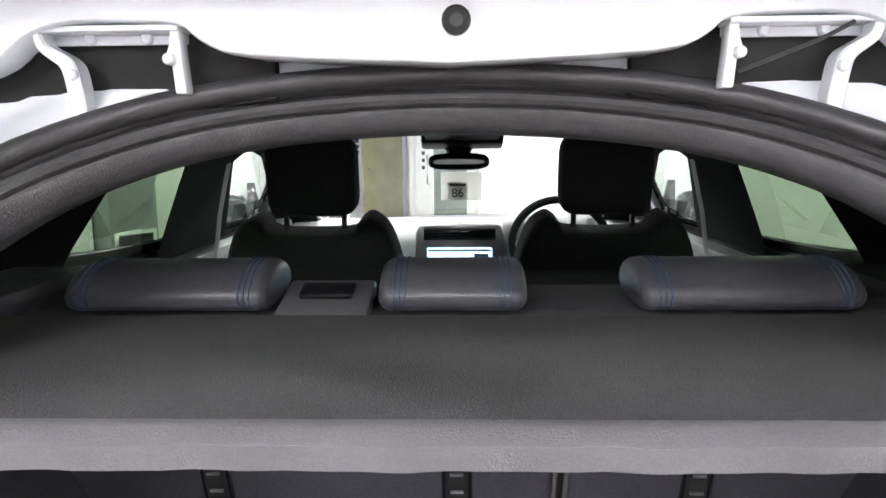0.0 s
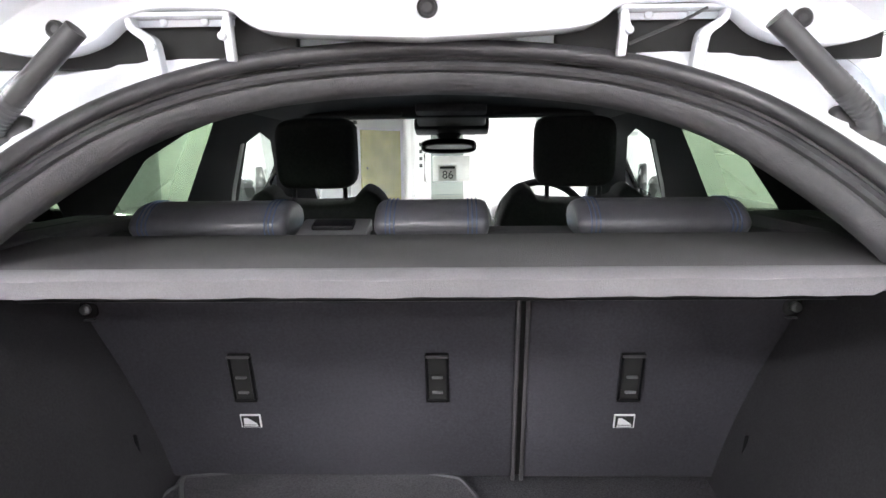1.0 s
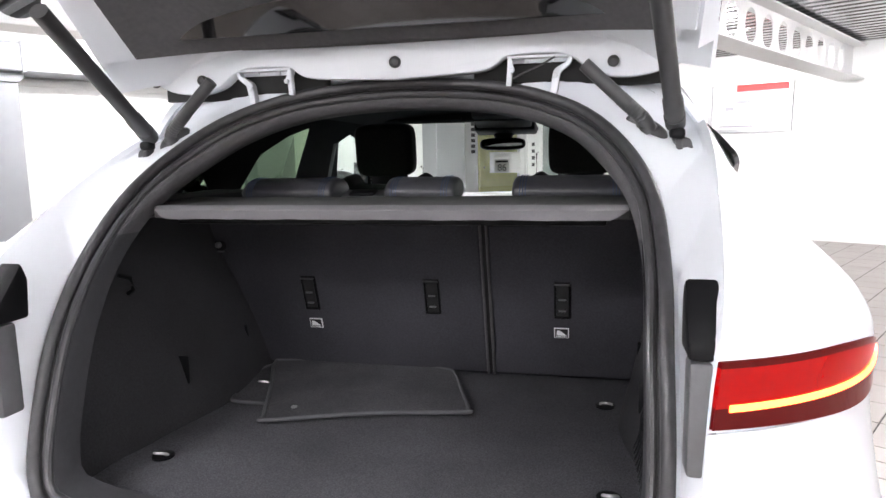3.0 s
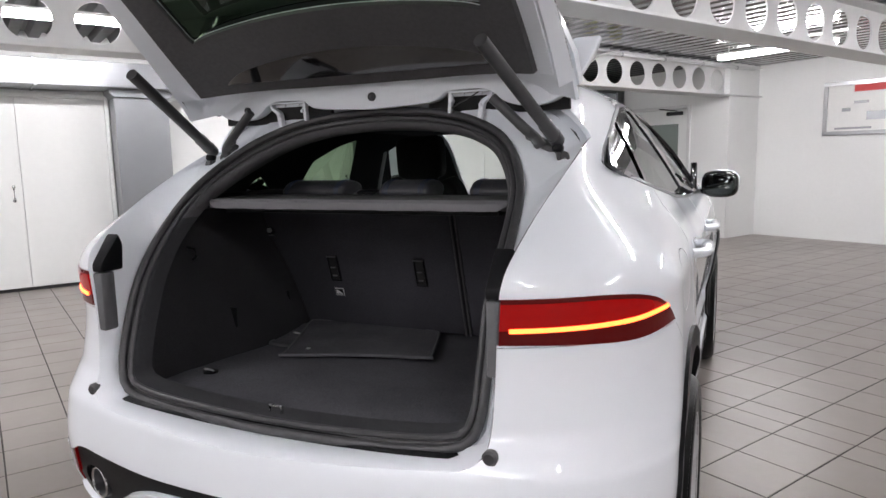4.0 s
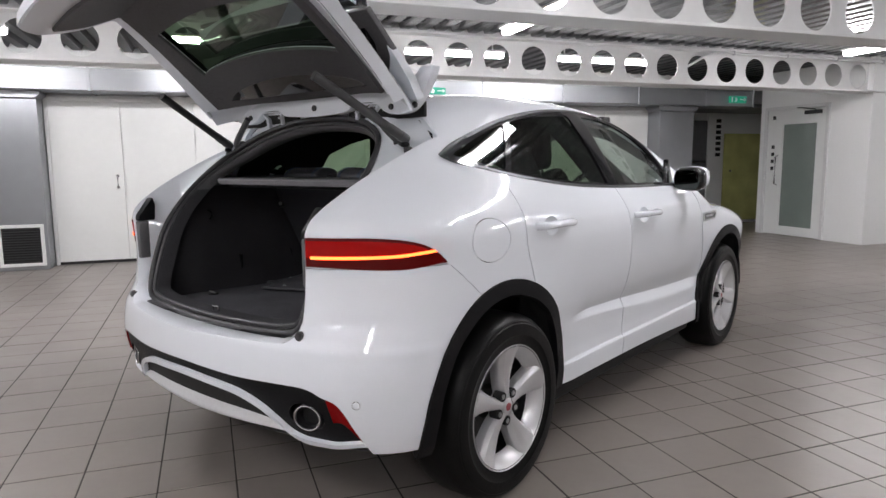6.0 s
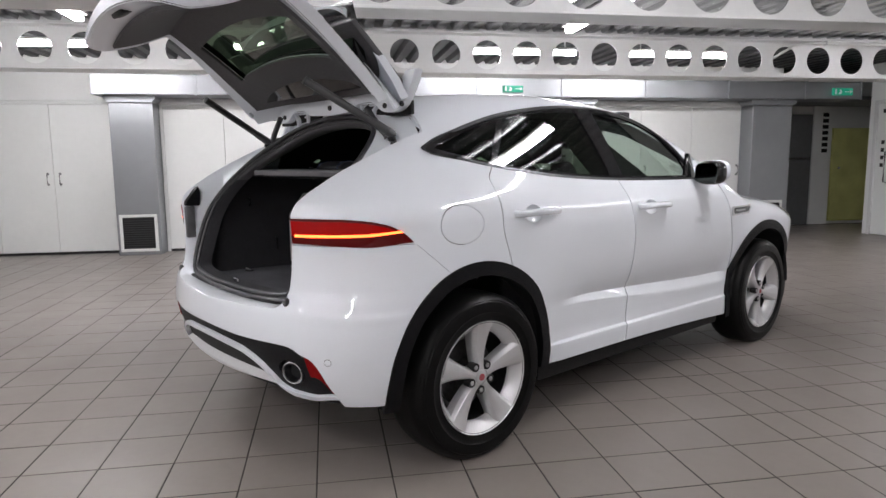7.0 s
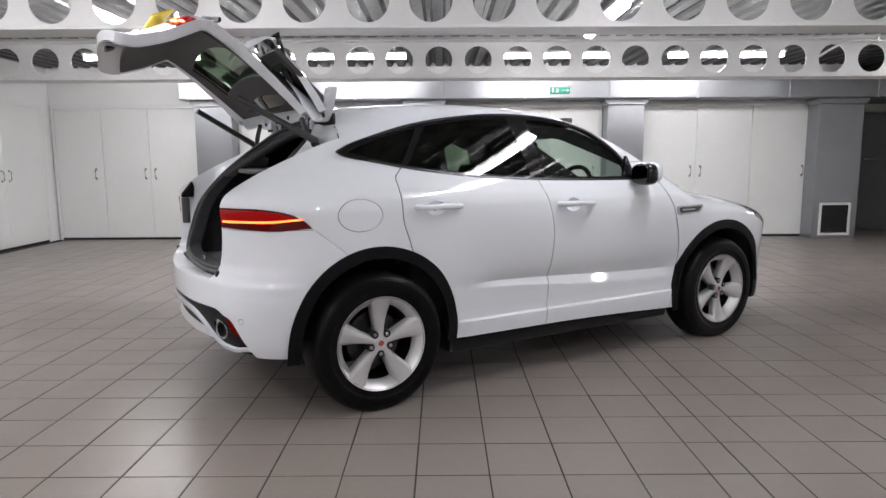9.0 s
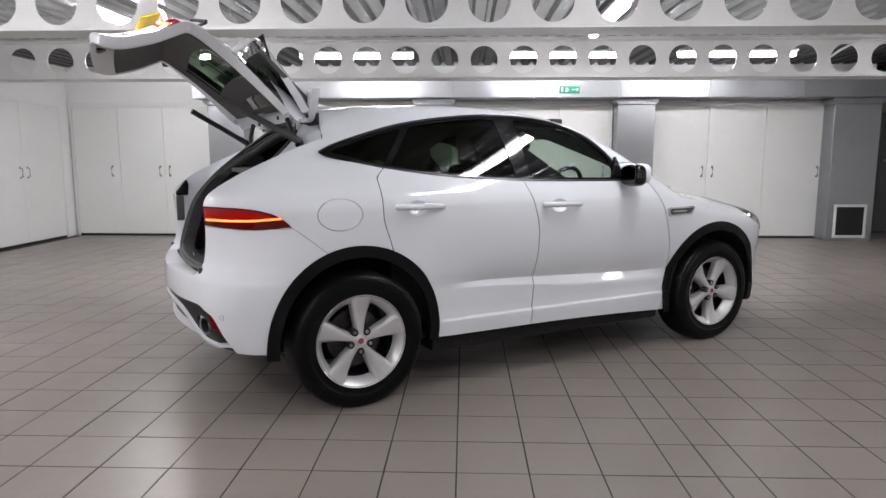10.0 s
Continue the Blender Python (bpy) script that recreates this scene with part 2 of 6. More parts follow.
M = {
    "paint": material("white_car_paint", (.80, .830, .875), .5, spec=.25, coat=1.0, noise_scale=900, noise_amount=.012, second=.01, second_scale=2),
    "gloss_black": material("gloss_black_plastic", (.008, .008, .009), .07, coat=.6),
    "plastic": material("black_grained_plastic", (.007, .007, .008), .45, spec=.13, bump=.25, bump_scale=600, noise_scale=40, noise_amount=.12),
    "soft_trim": material("dark_grey_boot_lining", (.025, .0245, .028), .9, bump=.6, bump_scale=700, noise_scale=260, noise_amount=.3, second=.15, second_scale=6),
    "carpet": material("boot_carpet", (.084, .083, .094), 1.0, bump=1.0, bump_scale=500, noise_scale=330, noise_amount=.45, second=.18, second_scale=5),
    "mat": material("carpet_mat_pile", (.078, .077, .085), 1.0, bump=1.0, bump_scale=420, noise_scale=300, noise_amount=.4, second=.2, second_scale=7),
    "binding": material("mat_edge_binding", (.11, .11, .118), .8, bump=.5, bump_scale=500),
    "shelf": material("grey_shelf_felt", (.058, .057, .059), .95, bump=.8, bump_scale=600, noise_scale=400, noise_amount=.22, second=.10, second_scale=6),
    "shelf_edge": material("pale_shelf_edge_felt", (.138, .135, .142), .9, bump=.4, bump_scale=600, noise_scale=500, noise_amount=.07, second=.07, second_scale=9),
    "seat_back": material("seat_back_cloth", (.036, .035, .043), .85, bump=.5, bump_scale=700, noise_scale=200, noise_amount=.2, second=.15, second_scale=4),
    "leather": material("black_leather", (.060, .060, .066), .37, bump=.30, bump_scale=420, noise_scale=60, noise_amount=.12, rough_vary=.06),
    "release": material("grey_satin_plastic", (.105, .105, .11), .35, bump=.2, bump_scale=500, noise_scale=60, noise_amount=.06),
    "lining": material("grey_door_top_vinyl", (.15, .155, .15), .5, bump=.3, bump_scale=420, noise_scale=60, noise_amount=.1),
    "belt": material("grey_seat_belt_webbing", (.30, .30, .29), .7, bump=.5, bump_scale=900, noise_scale=300, noise_amount=.12),
    "lining_dark": material("dark_grey_side_lining", (.034, .034, .038), .7, bump=.4, bump_scale=500, noise_scale=90, noise_amount=.12),
    "suede": material("black_suede_cloth", (.019, .019, .021), .95, bump=.4, bump_scale=500, noise_scale=120, noise_amount=.25),
    "stitch": material("blue_stitching", (.05, .075, .14), .7),
    "pillar": material("black_pillar_trim", (.008, .008, .009), .9, spec=.2, bump=.3, bump_scale=500, noise_scale=80, noise_amount=.15),
    "seal": material("rubber_seal", (.044, .043, .046), .36, noise_scale=50, noise_amount=.2, bump=.2, bump_scale=300),
    "ring": material("grey_tailgate_surround_trim", (.075, .073, .077), .6, bump=.4, bump_scale=500, noise_scale=90, noise_amount=.12),
    "headliner": material("dark_headlining", (.035, .034, .036), .95, bump=.4, bump_scale=500, noise_scale=200, noise_amount=.15),
    "dash": material("grey_dashboard_top", (.44, .44, .45), .55, bump=.4, bump_scale=400, noise_scale=90, noise_amount=.1),
    "satin": material("satin_silver_trim", (.45, .45, .46), .3, metal=1.0, noise_scale=200, noise_amount=.05),
    "tyre": material("tyre_rubber", (.005, .005, .005), .36, spec=.13, bump=.4, bump_scale=120, noise_scale=30, noise_amount=.25, second=.15, second_scale=5),
    "alloy": material("silver_alloy", (.66, .66, .67), .36, metal=.55, noise_scale=400, noise_amount=.04, second=.04, second_scale=9, rough_vary=.05),
    "disc": material("brake_disc_steel", (.11, .11, .11), .42, metal=1.0, noise_scale=60, noise_amount=.2),
    "chrome": material("chrome", (.58, .58, .59), .14, metal=1.0),
    "bright_steel": material("bright_plated_steel", (.80, .80, .80), .22, metal=.6),
    "dark_metal": material("dark_metal", (.06, .06, .065), .4, metal=.9, noise_scale=50, noise_amount=.2),
    "red_lens": material("red_lamp_lens", (.07, .001, .001), .05, spec=.3, noise_scale=60, noise_amount=.10, emit=(1.0, .003, .004), power=.15),
    "dark_lens": material("dark_red_lamp_lens", (.02, .001, .001), .06, spec=.3, noise_scale=60, noise_amount=.10, emit=(1.0, .004, .008), power=.035),
    "light_bar": material("lit_lamp_bar", (.9, .2, .05), .3, emit=(1.0, .10, .02), power=5.0),
    "plate": material("yellow_number_plate", (.78, .56, .01), .35, noise_scale=20, noise_amount=.03),
    "ink": material("black_lettering", (.012, .012, .012), .4),
    "white_ink": material("white_marking", (.75, .75, .75), .6),
    "plate_lamp": material("lit_plate_lamp", (1, 1, 1), .3, emit=(1, .97, .92), power=5.0),
    "screen": material("lit_dash_screen", (.05, .08, .1), .2, emit=(.35, .62, .8), power=.9),
    "strut": material("grey_gas_strut", (.05, .05, .052), .4, noise_scale=50, noise_amount=.1),
    "under": material("dark_underside", (.010, .010, .010), .8, noise_scale=30, noise_amount=.2),
    "window_tint": glass("privacy_glass", (.165, .235, .155), .07),
    "window": glass("green_side_glass", (.56, .65, .59), .08),
    "screen_glass": glass("clear_windscreen_glass", (.88, .93, .89)),
    "mirror": material("tinted_mirror_silvering", (.05, .055, .053), .02, metal=1.0),
    "silver_diffuser": material("satin_silver_diffuser", (.60, .60, .61), .45, noise_scale=90, noise_amount=.04),
    "cap_red": material("red_cap_badge", (.34, .06, .07), .35),
    "reflector": material("red_reflector", (.20, .002, .003), .22, spec=.2, noise_scale=300, noise_amount=.2),
    # the hall
    "wall": material("white_painted_wall", (.80, .805, .795), .55, noise_scale=30, noise_amount=.012, second=.025, second_scale=.8, bump=.12, bump_scale=120, rough_vary=.08),
    "cupboard": material("white_cupboard_door", (.77, .78, .765), .38, noise_scale=14, noise_amount=.012, second=.02, second_scale=1.2, rough_vary=.06),
    "steel": material("white_painted_steel", (.68, .68, .675), .42, noise_scale=20, noise_amount=.02, second=.03, second_scale=1.5, bump=.1, bump_scale=80),
    "galv": material("galvanised_sheet", (.33, .34, .355), .40, metal=.85, noise_scale=9, noise_amount=.015, second=.05, second_scale=1.2, rough_vary=.02),
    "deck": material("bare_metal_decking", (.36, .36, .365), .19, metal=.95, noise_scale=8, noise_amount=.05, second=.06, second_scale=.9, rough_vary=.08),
    "shaded_deck": material("shaded_metal_decking", (.060, .060, .062), .5, metal=.4, noise_scale=8, noise_amount=.10, second=.15, second_scale=.9),
    "tile": material("grey_brown_floor_tile", (.240, .211, .191), .33, spec=.42, rough_vary=.04, rough_scale=3, noise_scale=22, noise_amount=.025, second=.06, second_scale=.9, vary=.035, placed=True),
    "grout": material("dark_grout", (.040, .036, .033), .9, noise_scale=40, noise_amount=.25),
    "tube": material("lit_fluorescent_tube", (1, 1, 1), .4, emit=(1.0, .975, 1.01), power=50.0),
    "grille": material("dark_grille", (.022, .022, .024), .6, metal=.0, noise_scale=40, noise_amount=.15),
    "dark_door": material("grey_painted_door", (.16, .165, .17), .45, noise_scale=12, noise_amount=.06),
    "yellow_panel": material("yellow_green_panel", (.60, .60, .23), .22, noise_scale=3, noise_amount=.12, second=.1, second_scale=.9),
    "sign_green": material("green_exit_sign", (.01, .22, .13), .4, emit=(.02, .35, .22), power=.35),
    "paper": material("notice_paper", (.78, .78, .76), .7, noise_scale=20, noise_amount=.02),
    "red_paint": material("red_sign_board", (.55, .03, .03), .45),
    "handle": material("steel_pull_handle", (.5, .5, .5), .25, metal=1.0),
    "door_glass": material("obscured_wired_glass", (.20, .235, .215), .16, coat=.3, noise_scale=60, noise_amount=.05, second=.10, second_scale=1.1),
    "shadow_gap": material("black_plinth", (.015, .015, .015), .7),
}



def thin_card(name, colour, through):
    """Thin card that daylight shines through in part."""
    m = material(name, colour, .7, noise_scale=40, noise_amount=.03)
    nt = m.node_tree
    mix, back = nt.nodes.new("ShaderNodeMixShader"), nt.nodes.new("ShaderNodeBsdfTranslucent")
    back.inputs["Color"].default_value = (*colour, 1)
    mix.inputs[0].default_value = through
    nt.links.new(nt.nodes["Principled BSDF"].outputs[0], mix.inputs[1])
    nt.links.new(back.outputs[0], mix.inputs[2])
    nt.links.new(mix.outputs[0], nt.nodes["Material Output"].inputs[0])
    return m


M["card"] = thin_card("white_thin_card", (.85, .85, .83), .6)
M["label_card"] = thin_card("grey_printed_card", (.70, .70, .68), .6)

# ================= the car's outer surface =================
def curve(xs, ys):
    """A smooth curve through a few control values, level beyond its ends."""
    xs, ys = np.array(xs, float), np.array(ys, float)
    h = np.diff(xs)
    s = np.diff(ys) / h
    m = np.zeros(len(xs))
    for i in range(1, len(xs) - 1):
        if s[i - 1] * s[i] > 0:
            w1, w2 = 2 * h[i] + h[i - 1], h[i] + 2 * h[i - 1]
            m[i] = (w1 + w2) / (w1 / s[i - 1] + w2 / s[i])

    def f(x):
        x = np.clip(x, xs[0], xs[-1])
        i = np.clip(np.searchsorted(xs, x, side="right") - 1, 0, len(h) - 1)
        t = (x - xs[i]) / h[i]
        a, b = ys[i], ys[i + 1]
        return (a * (1 + 2 * t) + m[i] * h[i] * t) * (1 - t) ** 2 + (b * (3 - 2 * t) - m[i + 1] * h[i] * (1 - t)) * t * t

    return f


def step(a, b, x):
    t = np.clip((x - a) / (b - a), 0, 1)
    return t * t * (3 - 2 * t)


def smax(a, b, k):
    h = np.maximum(k - np.abs(a - b), 0) / k
    return np.maximum(a, b) + h * h * k * 0.25


WIDTH = curve([.15, .28, .36, .45, .56, .66, .80, .95, 1.03, 1.08, 1.13, 1.2, 1.3, 1.4, 1.5, 1.56, 1.7],
              [.845, .878, .880, .874, .876, .890, .903, .910, .903, .886, .858, .813, .752, .690, .622, .576, .46])
ROOF = curve([-1.2, -.8, -.5, -.1, .35, .75, 1.15, 1.5, 1.8, 2.1, 2.45, 2.6, 2.85, 3.1, 3.3, 3.42, 3.5, 3.56],
             [1.14, 1.36, 1.475, 1.565, 1.612, 1.626, 1.612, 1.565, 1.455, 1.295, 1.105, 1.075, 1.045, .995, .92, .83, .70, .4])
REAR = curve([.15, .28, .35, .45, .58, .68, .73, .78, .9, 1.0, 1.06, 1.10, 1.14, 1.18, 1.25, 1.35, 1.45, 1.55, 1.7],
             [-.66, -.71, -.765, -.805, -.825, -.820, -.800, -.782, -.778, -.785, -.790, -.780, -.745, -.695, -.60, -.455, -.305, -.15, .1])
CORNER = curve([.2, .6, 1.0, 1.15, 1.3], [.24, .26, .35, .30, .22])


def side_width(y, z):
    up = z - .07 * step(.75, -.25, y)
    w = WIDTH(up)
    w = w - .10 * np.clip((.5 - y) / .7, 0, 2) ** 1.5 * step(1.02, 1.3, z)
    # flared wheel arches, the rear ones fuller and reaching back to the bumper
    w = w + .048 * np.exp(-(np.maximum(np.abs(y + .10) - .30, 0) / .26) ** 2 - ((z - .58) / .27) ** 2)
    w = w + .030 * np.exp(-((y - 2.69) / .42) ** 2 - ((z - .68) / .24) ** 2)
    w = w + .007 * step(-.28, -.50, y) * step(.705, .680, z)            # ledge of the bumper
    # the shallow scoop along the foot of the doors
    top_edge = .592 - .045 * step(.7, 2.1, y)
    fall = np.where(z > top_edge, np.clip((.80 - z) / (.80 - top_edge), 0, 1) ** 2.6, np.clip(1 - (top_edge - z) / (.030 + .028 * step(.6, 1.6, y)), 0, 1))
    w = w - .025 * step(.55, .80, y) * step(2.30, 2.12, y) * fall
    w = w + .011 * step(.397, .383, z) * step(.46, .58, y) * step(2.30, 2.16, y)      # ledge along the sill
    return w - .03 * step(2.2, 3.2, y) * step(.8, 1.0, z)


def body(p):
    """Below zero inside the car, above zero outside; p: rows of x, y, z."""
    x, y, z = np.abs(p[..., 0]), p[..., 1], p[..., 2]
    side = x - side_width(y, z)
    rear = REAR(z) + (.20 + .06 * step(.5, .95, z) - .06 * step(1.1, 1.3, z)) * x * x - y
    front = y - 3.50 + .22 * x * x + .25 * np.maximum(z - .75, 0) ** 2
    top = z - ROOF(y) + .10 * x * x + .10 * np.maximum(x - .45, 0) ** 2
    f = smax(side, rear, CORNER(z))
    f = smax(f, front, .30)
    return smax(f, top, .08)

# ================= the hall =================
U0, U1, V0, V1 = -5.5, 9.45, -7.5, 6.65       # left wall, right wall, back wall, cupboard wall
BEAM_Z0, BEAM_Z1, DECK_Z = 2.24, 2.70, 2.74


def hall(ob):
    ob.matrix_basis = HALL
    return ob


def structure(name, bm, mat, label, category="wall", smooth=False):
    return tagged(hall(part(name, bm, mat, None, label, smooth)), label, category, kind="structure")


structure("floor", block(U0 - .3, 11.2, V0 - .3, 8.2, -.15, -.0018), M["grout"], "dark grout bed under the tiled showroom floor", "floor")
structure("wall_west", block(U0 - .2, U0, V0, V1 + .2, 0, 3.1), M["wall"], "white painted wall beside the cupboards")
structure("wall_north", block(U0 - .2, 7.42, V1 + .02, V1 + .22, 0, 3.1), M["wall"], "white painted wall behind the cupboard doors")
structure("wall_south", block(U0 - .2, U1 + .2, V0 - .2, V0, 0, 3.1), M["wall"], "white painted wall at the back of the hall")
structure("wall_east", block(U1, U1 + .2, V0, 4.05, 0, 3.1), M["wall"], "white painted wall carrying a picture board")
structure("wall_return", block(8.6, U1 + .2, 4.05, 4.25, 0, 3.1), M["wall"], "short white wall beside the glazed door")
structure("wall_recess", block(7.42, 10.9, 7.65, 7.85, 0, 3.1), M["wall"], "pale wall at the back of the recess")
structure("wall_recess_side", block(7.22, 7.42, V1 + .22, 7.65, 0, 3.1), M["wall"], "pale side wall of the recess")
structure("wall_recess_end", block(10.7, 10.9, 6.09, 7.65, 0, 3.1), M["wall"], "pale end wall of the recess")
structure("wall_recess_front", block(8.75, 10.9, 5.98, 6.09, 0, 3.1), M["wall"], "pale wall behind the glazed door's frame")

# corrugated deck: ribs run across the beams
deck = bmesh.new()
n = int((U1 - U0 + 2) / .2)
rows = []
for i in range(n):
    u = U0 - .2 + i * .2
    rows += [(u, DECK_Z), (u + .10, DECK_Z), (u + .13, DECK_Z + .06), (u + .17, DECK_Z + .06)]
low = [deck.verts.new((u, V0 - .2, z)) for u, z in rows]
high = [deck.verts.new((u, 4.15, z)) for u, z in rows]
for i in range(len(rows) - 1):
    deck.faces.new((low[i], low[i + 1], high[i + 1], high[i]))
structure("ceiling", deck, M["deck"], "ribbed metal decking above the perforated beams", "ceiling")
# wall bay: same decking, shade over the lamp housings put into a darker colour
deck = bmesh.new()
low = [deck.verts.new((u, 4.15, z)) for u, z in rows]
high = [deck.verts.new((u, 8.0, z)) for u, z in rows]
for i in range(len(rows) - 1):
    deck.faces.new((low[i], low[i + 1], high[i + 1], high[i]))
structure("ceiling_wall_bay", deck, M["shaded_deck"], "ribbed decking along the cupboard wall, shade above the lamps put into its colour", "ceiling")
structure("roof_slab", block(U0 - .3, 11.2, V0 - .3, 8.3, DECK_Z + .08, 3.1), M["wall"], "slab over the metal decking", "ceiling")


def cell_beam(v, first, u0=U0, u1=U1):
    """A white steel beam with a row of round holes through its web."""
    zc, r, pitch, h = 2.472, .164, .4775, .012
    bm = bmesh.new()
    holes = [c for c in np.arange(first - 40 * pitch, u1, pitch) if u0 + .25 < c < u1 - .25]
    edges = [u0] + [(a + b) / 2 for a, b in zip(holes, holes[1:])] + [u1]
    z0, z1, k = BEAM_Z0 + .02, BEAM_Z1 - .02, 24
    for c, a, b in zip(holes, edges, edges[1:]):
        for face in (-h / 2, h / 2):
            ring = [bm.verts.new((c + r * math.cos(2 * math.pi * i / k), v + face, zc + r * math.sin(2 * math.pi * i / k))) for i in range(k)]
            outer = []
            for i in range(k):
                dx, dz = math.cos(2 * math.pi * i / k), math.sin(2 * math.pi * i / k)
                s = min(((b - c) / dx if dx > 1e-9 else 1e9), ((a - c) / dx if dx < -1e-9 else 1e9),
                        ((z1 - zc) / dz if dz > 1e-9 else 1e9), ((z0 - zc) / dz if dz < -1e-9 else 1e9))
                outer.append(bm.verts.new((c + dx * s, v + face, zc + dz * s)))
            for i in range(k):
                j = (i + 1) % k
                bm.faces.new((ring[i], ring[j], outer[j], outer[i]))
                # fill the corners that the straight cut leaves
                p, q = outer[i].co, outer[j].co
                if abs(p.x - q.x) > 1e-6 and abs(p.z - q.z) > 1e-6:
                    on_side = lambda w: abs(w.x - a) < 1e-6 or abs(w.x - b) < 1e-6
                    cx, cz = (p.x, q.z) if on_side(p) else (q.x, p.z)
                    bm.faces.new((outer[i], outer[j], bm.verts.new((cx, v + face, cz))))
            if face > 0:
                for i in range(k):
                    j = (i + 1) % k
                    bm.faces.new((ring[i], ring[j], last[j], last[i]))
            last = ring
    bmesh.ops.recalc_face_normals(bm, faces=bm.faces[:])
    beam = hall(thing("ceiling_beam", "white steel beam with round holes through its web", "beam", group="perforated ceiling beams"))
    part("web", bm, M["steel"], beam, smooth=False)
    part("bottom_flange", block(u0, u1, v - .16, v + .16, BEAM_Z0, BEAM_Z0 + .02, .003, 1), M["steel"], beam)
    part("top_flange", block(u0, u1, v - .16, v + .16, BEAM_Z1 - .02, BEAM_Z1, .003, 1), M["steel"], beam)
    part("closure_plate", block(u0, u1, v - .012, v + .012, BEAM_Z1, DECK_Z + .075), M["steel"], beam, "plate closing the ribs above the beam")
    return beam


for v, first in ((4.15, -.68), (1.09, .23), (-2.1, 0), (-5.2, .2)):
    cell_beam(v, first)

pipe_run = hall(thing("conduit", "white cable conduit bent out of a beam hole", "conduit"))
line_c = smooth_line([(5.36, 4.30, 2.47), (5.375, 4.13, 2.50), (5.40, 4.03, 2.54), (5.50, 3.985, 2.60), (5.62, 3.975, 2.645), (5.80, 3.972, 2.655), (7.2, 3.972, 2.655), (9.15, 3.972, 2.655)], 5)
part("pipe", tube(line_c, .016, 10), M["steel"], pipe_run)
for u in (5.95, 6.85, 7.75, 8.65):
    part("clip", block(u - .012, u + .012, 3.95, 3.995, 2.632, 2.681, .004, 1), M["satin"], pipe_run, "steel pipe clip")


def strip_light(u, v, turn=0, z=2.575, length=1.5):
    """A strip light hung below the decking; turn 90 lays it across the beams."""
    m = HALL @ Matrix.Translation((u, v, 0)) @ Matrix.Rotation(radians(turn), 4, "Z")
    lamp = thing("strip_light", "lit white fluorescent strip light under the decking", "ceiling light", m, group="fluorescent strip lights")
    part("housing", block(-length / 2, length / 2, -.075, .075, z + .058, z + .085, .006), M["steel"], lamp)
    part("diffuser", block(-length / 2 + .01, length / 2 - .01, -.042, .042, z, z + .056, .016, 3), M["tube"], lamp, "glowing opal diffuser")
    for e in (-.6, .6):
        part("hanger", block(e - .006, e + .006, -.006, .006, z + .085, DECK_Z + .03), M["steel"], lamp)


for u in (-3.10, -.42, 2.26, 4.48):
    strip_light(u, 4.72)
# bays from -.50 back: unseen lamps, those at -3.5 and -1.15 added to brighten the floor
for v, places in ((2.58, (-2.35, 2.38, 7.11)), (-.50, (-3.5, -1.15, 2.38, 7.11)), (-3.65, (-3.5, -1.15, 2.0)), (-6.35, (-1.15,))):
    for u in places:
        strip_light(u, v, 90)


# ---------------- cupboard wall ----------------
def pull(u, v, z=1.10):
    bm = tube([(u, v, z - .07), (u, v - .035, z - .06), (u, v - .035, z + .06), (u, v, z + .07)], .008, 8)
    for dz in (-.075, .075):
        lathe([(.018, -.004), (.018, .0), (.012, .003)], 12, "y", (u, v, z + dz), bm)
    return bm


def cupboard(joints, pulls, z1=2.10, v=V1):
    """Flush white doors between the joints, with pull handles at the places given, in a thin frame."""
    cup = hall(thing("cupboard", "closed flush white cupboard doors with steel pull handles", "cupboard", group="wall cupboards"))
    u0, u1 = joints[0], joints[-1]
    part("frame", join(join(block(u0, u0 + .04, v - .03, v + .02, .0, z1 + .05, .003, 1), block(u1 - .04, u1, v - .03, v + .02, 0, z1 + .05, .003, 1)),
                       block(u0 + .04, u1 - .04, v - .03, v + .02, z1 + .003, z1 + .05, .003, 1)), M["cupboard"], cup)
    part("plinth", block(u0 + .04, u1 - .04, v - .01, v + .015, .0, .035), M["shadow_gap"], cup, "black shadow gap under the doors")
    for a, b in zip(joints, joints[1:]):
        a, b = a + (.043 if a == u0 else .003), b - (.043 if b == u1 else .003)
        door = part("door", block(a, b, v - .022, v + .012, .038, z1, .003, 1), M["cupboard"], cup)
        for h in pulls:
            if a < h < b:
                part("handle", pull(h, v - .022, 1.07), M["handle"], door, "steel pull handle")
    return cup


COLUMNS = ((-2.765, .285), (.51, .285), (3.64, .285), (6.99, .35))
for joints, pulls in (((-5.46, -4.67, -3.92, -3.06), (-4.80, -4.00, -3.84)), ((-2.47, -1.60, -.70, .21), (-1.68, -.78)),
                      ((.81, 1.66, 2.50, 3.34), (1.58, 1.74, 3.22)), ((3.94, 4.87, 5.76, 6.70), (4.79, 4.95, 6.60))):
    cupboard(joints, pulls)
for v0, v1 in ((4.44, 6.40), (2.48, 4.44), (.52, 2.48)):
    w = (v1 - v0) / 2
    cup = cupboard((0, w, 2 * w), (w - .08, w + .08), v=0)
    cup.matrix_basis = HALL @ Matrix.Translation((U0, v0, 0)) @ Matrix.Rotation(radians(90), 4, "Z")


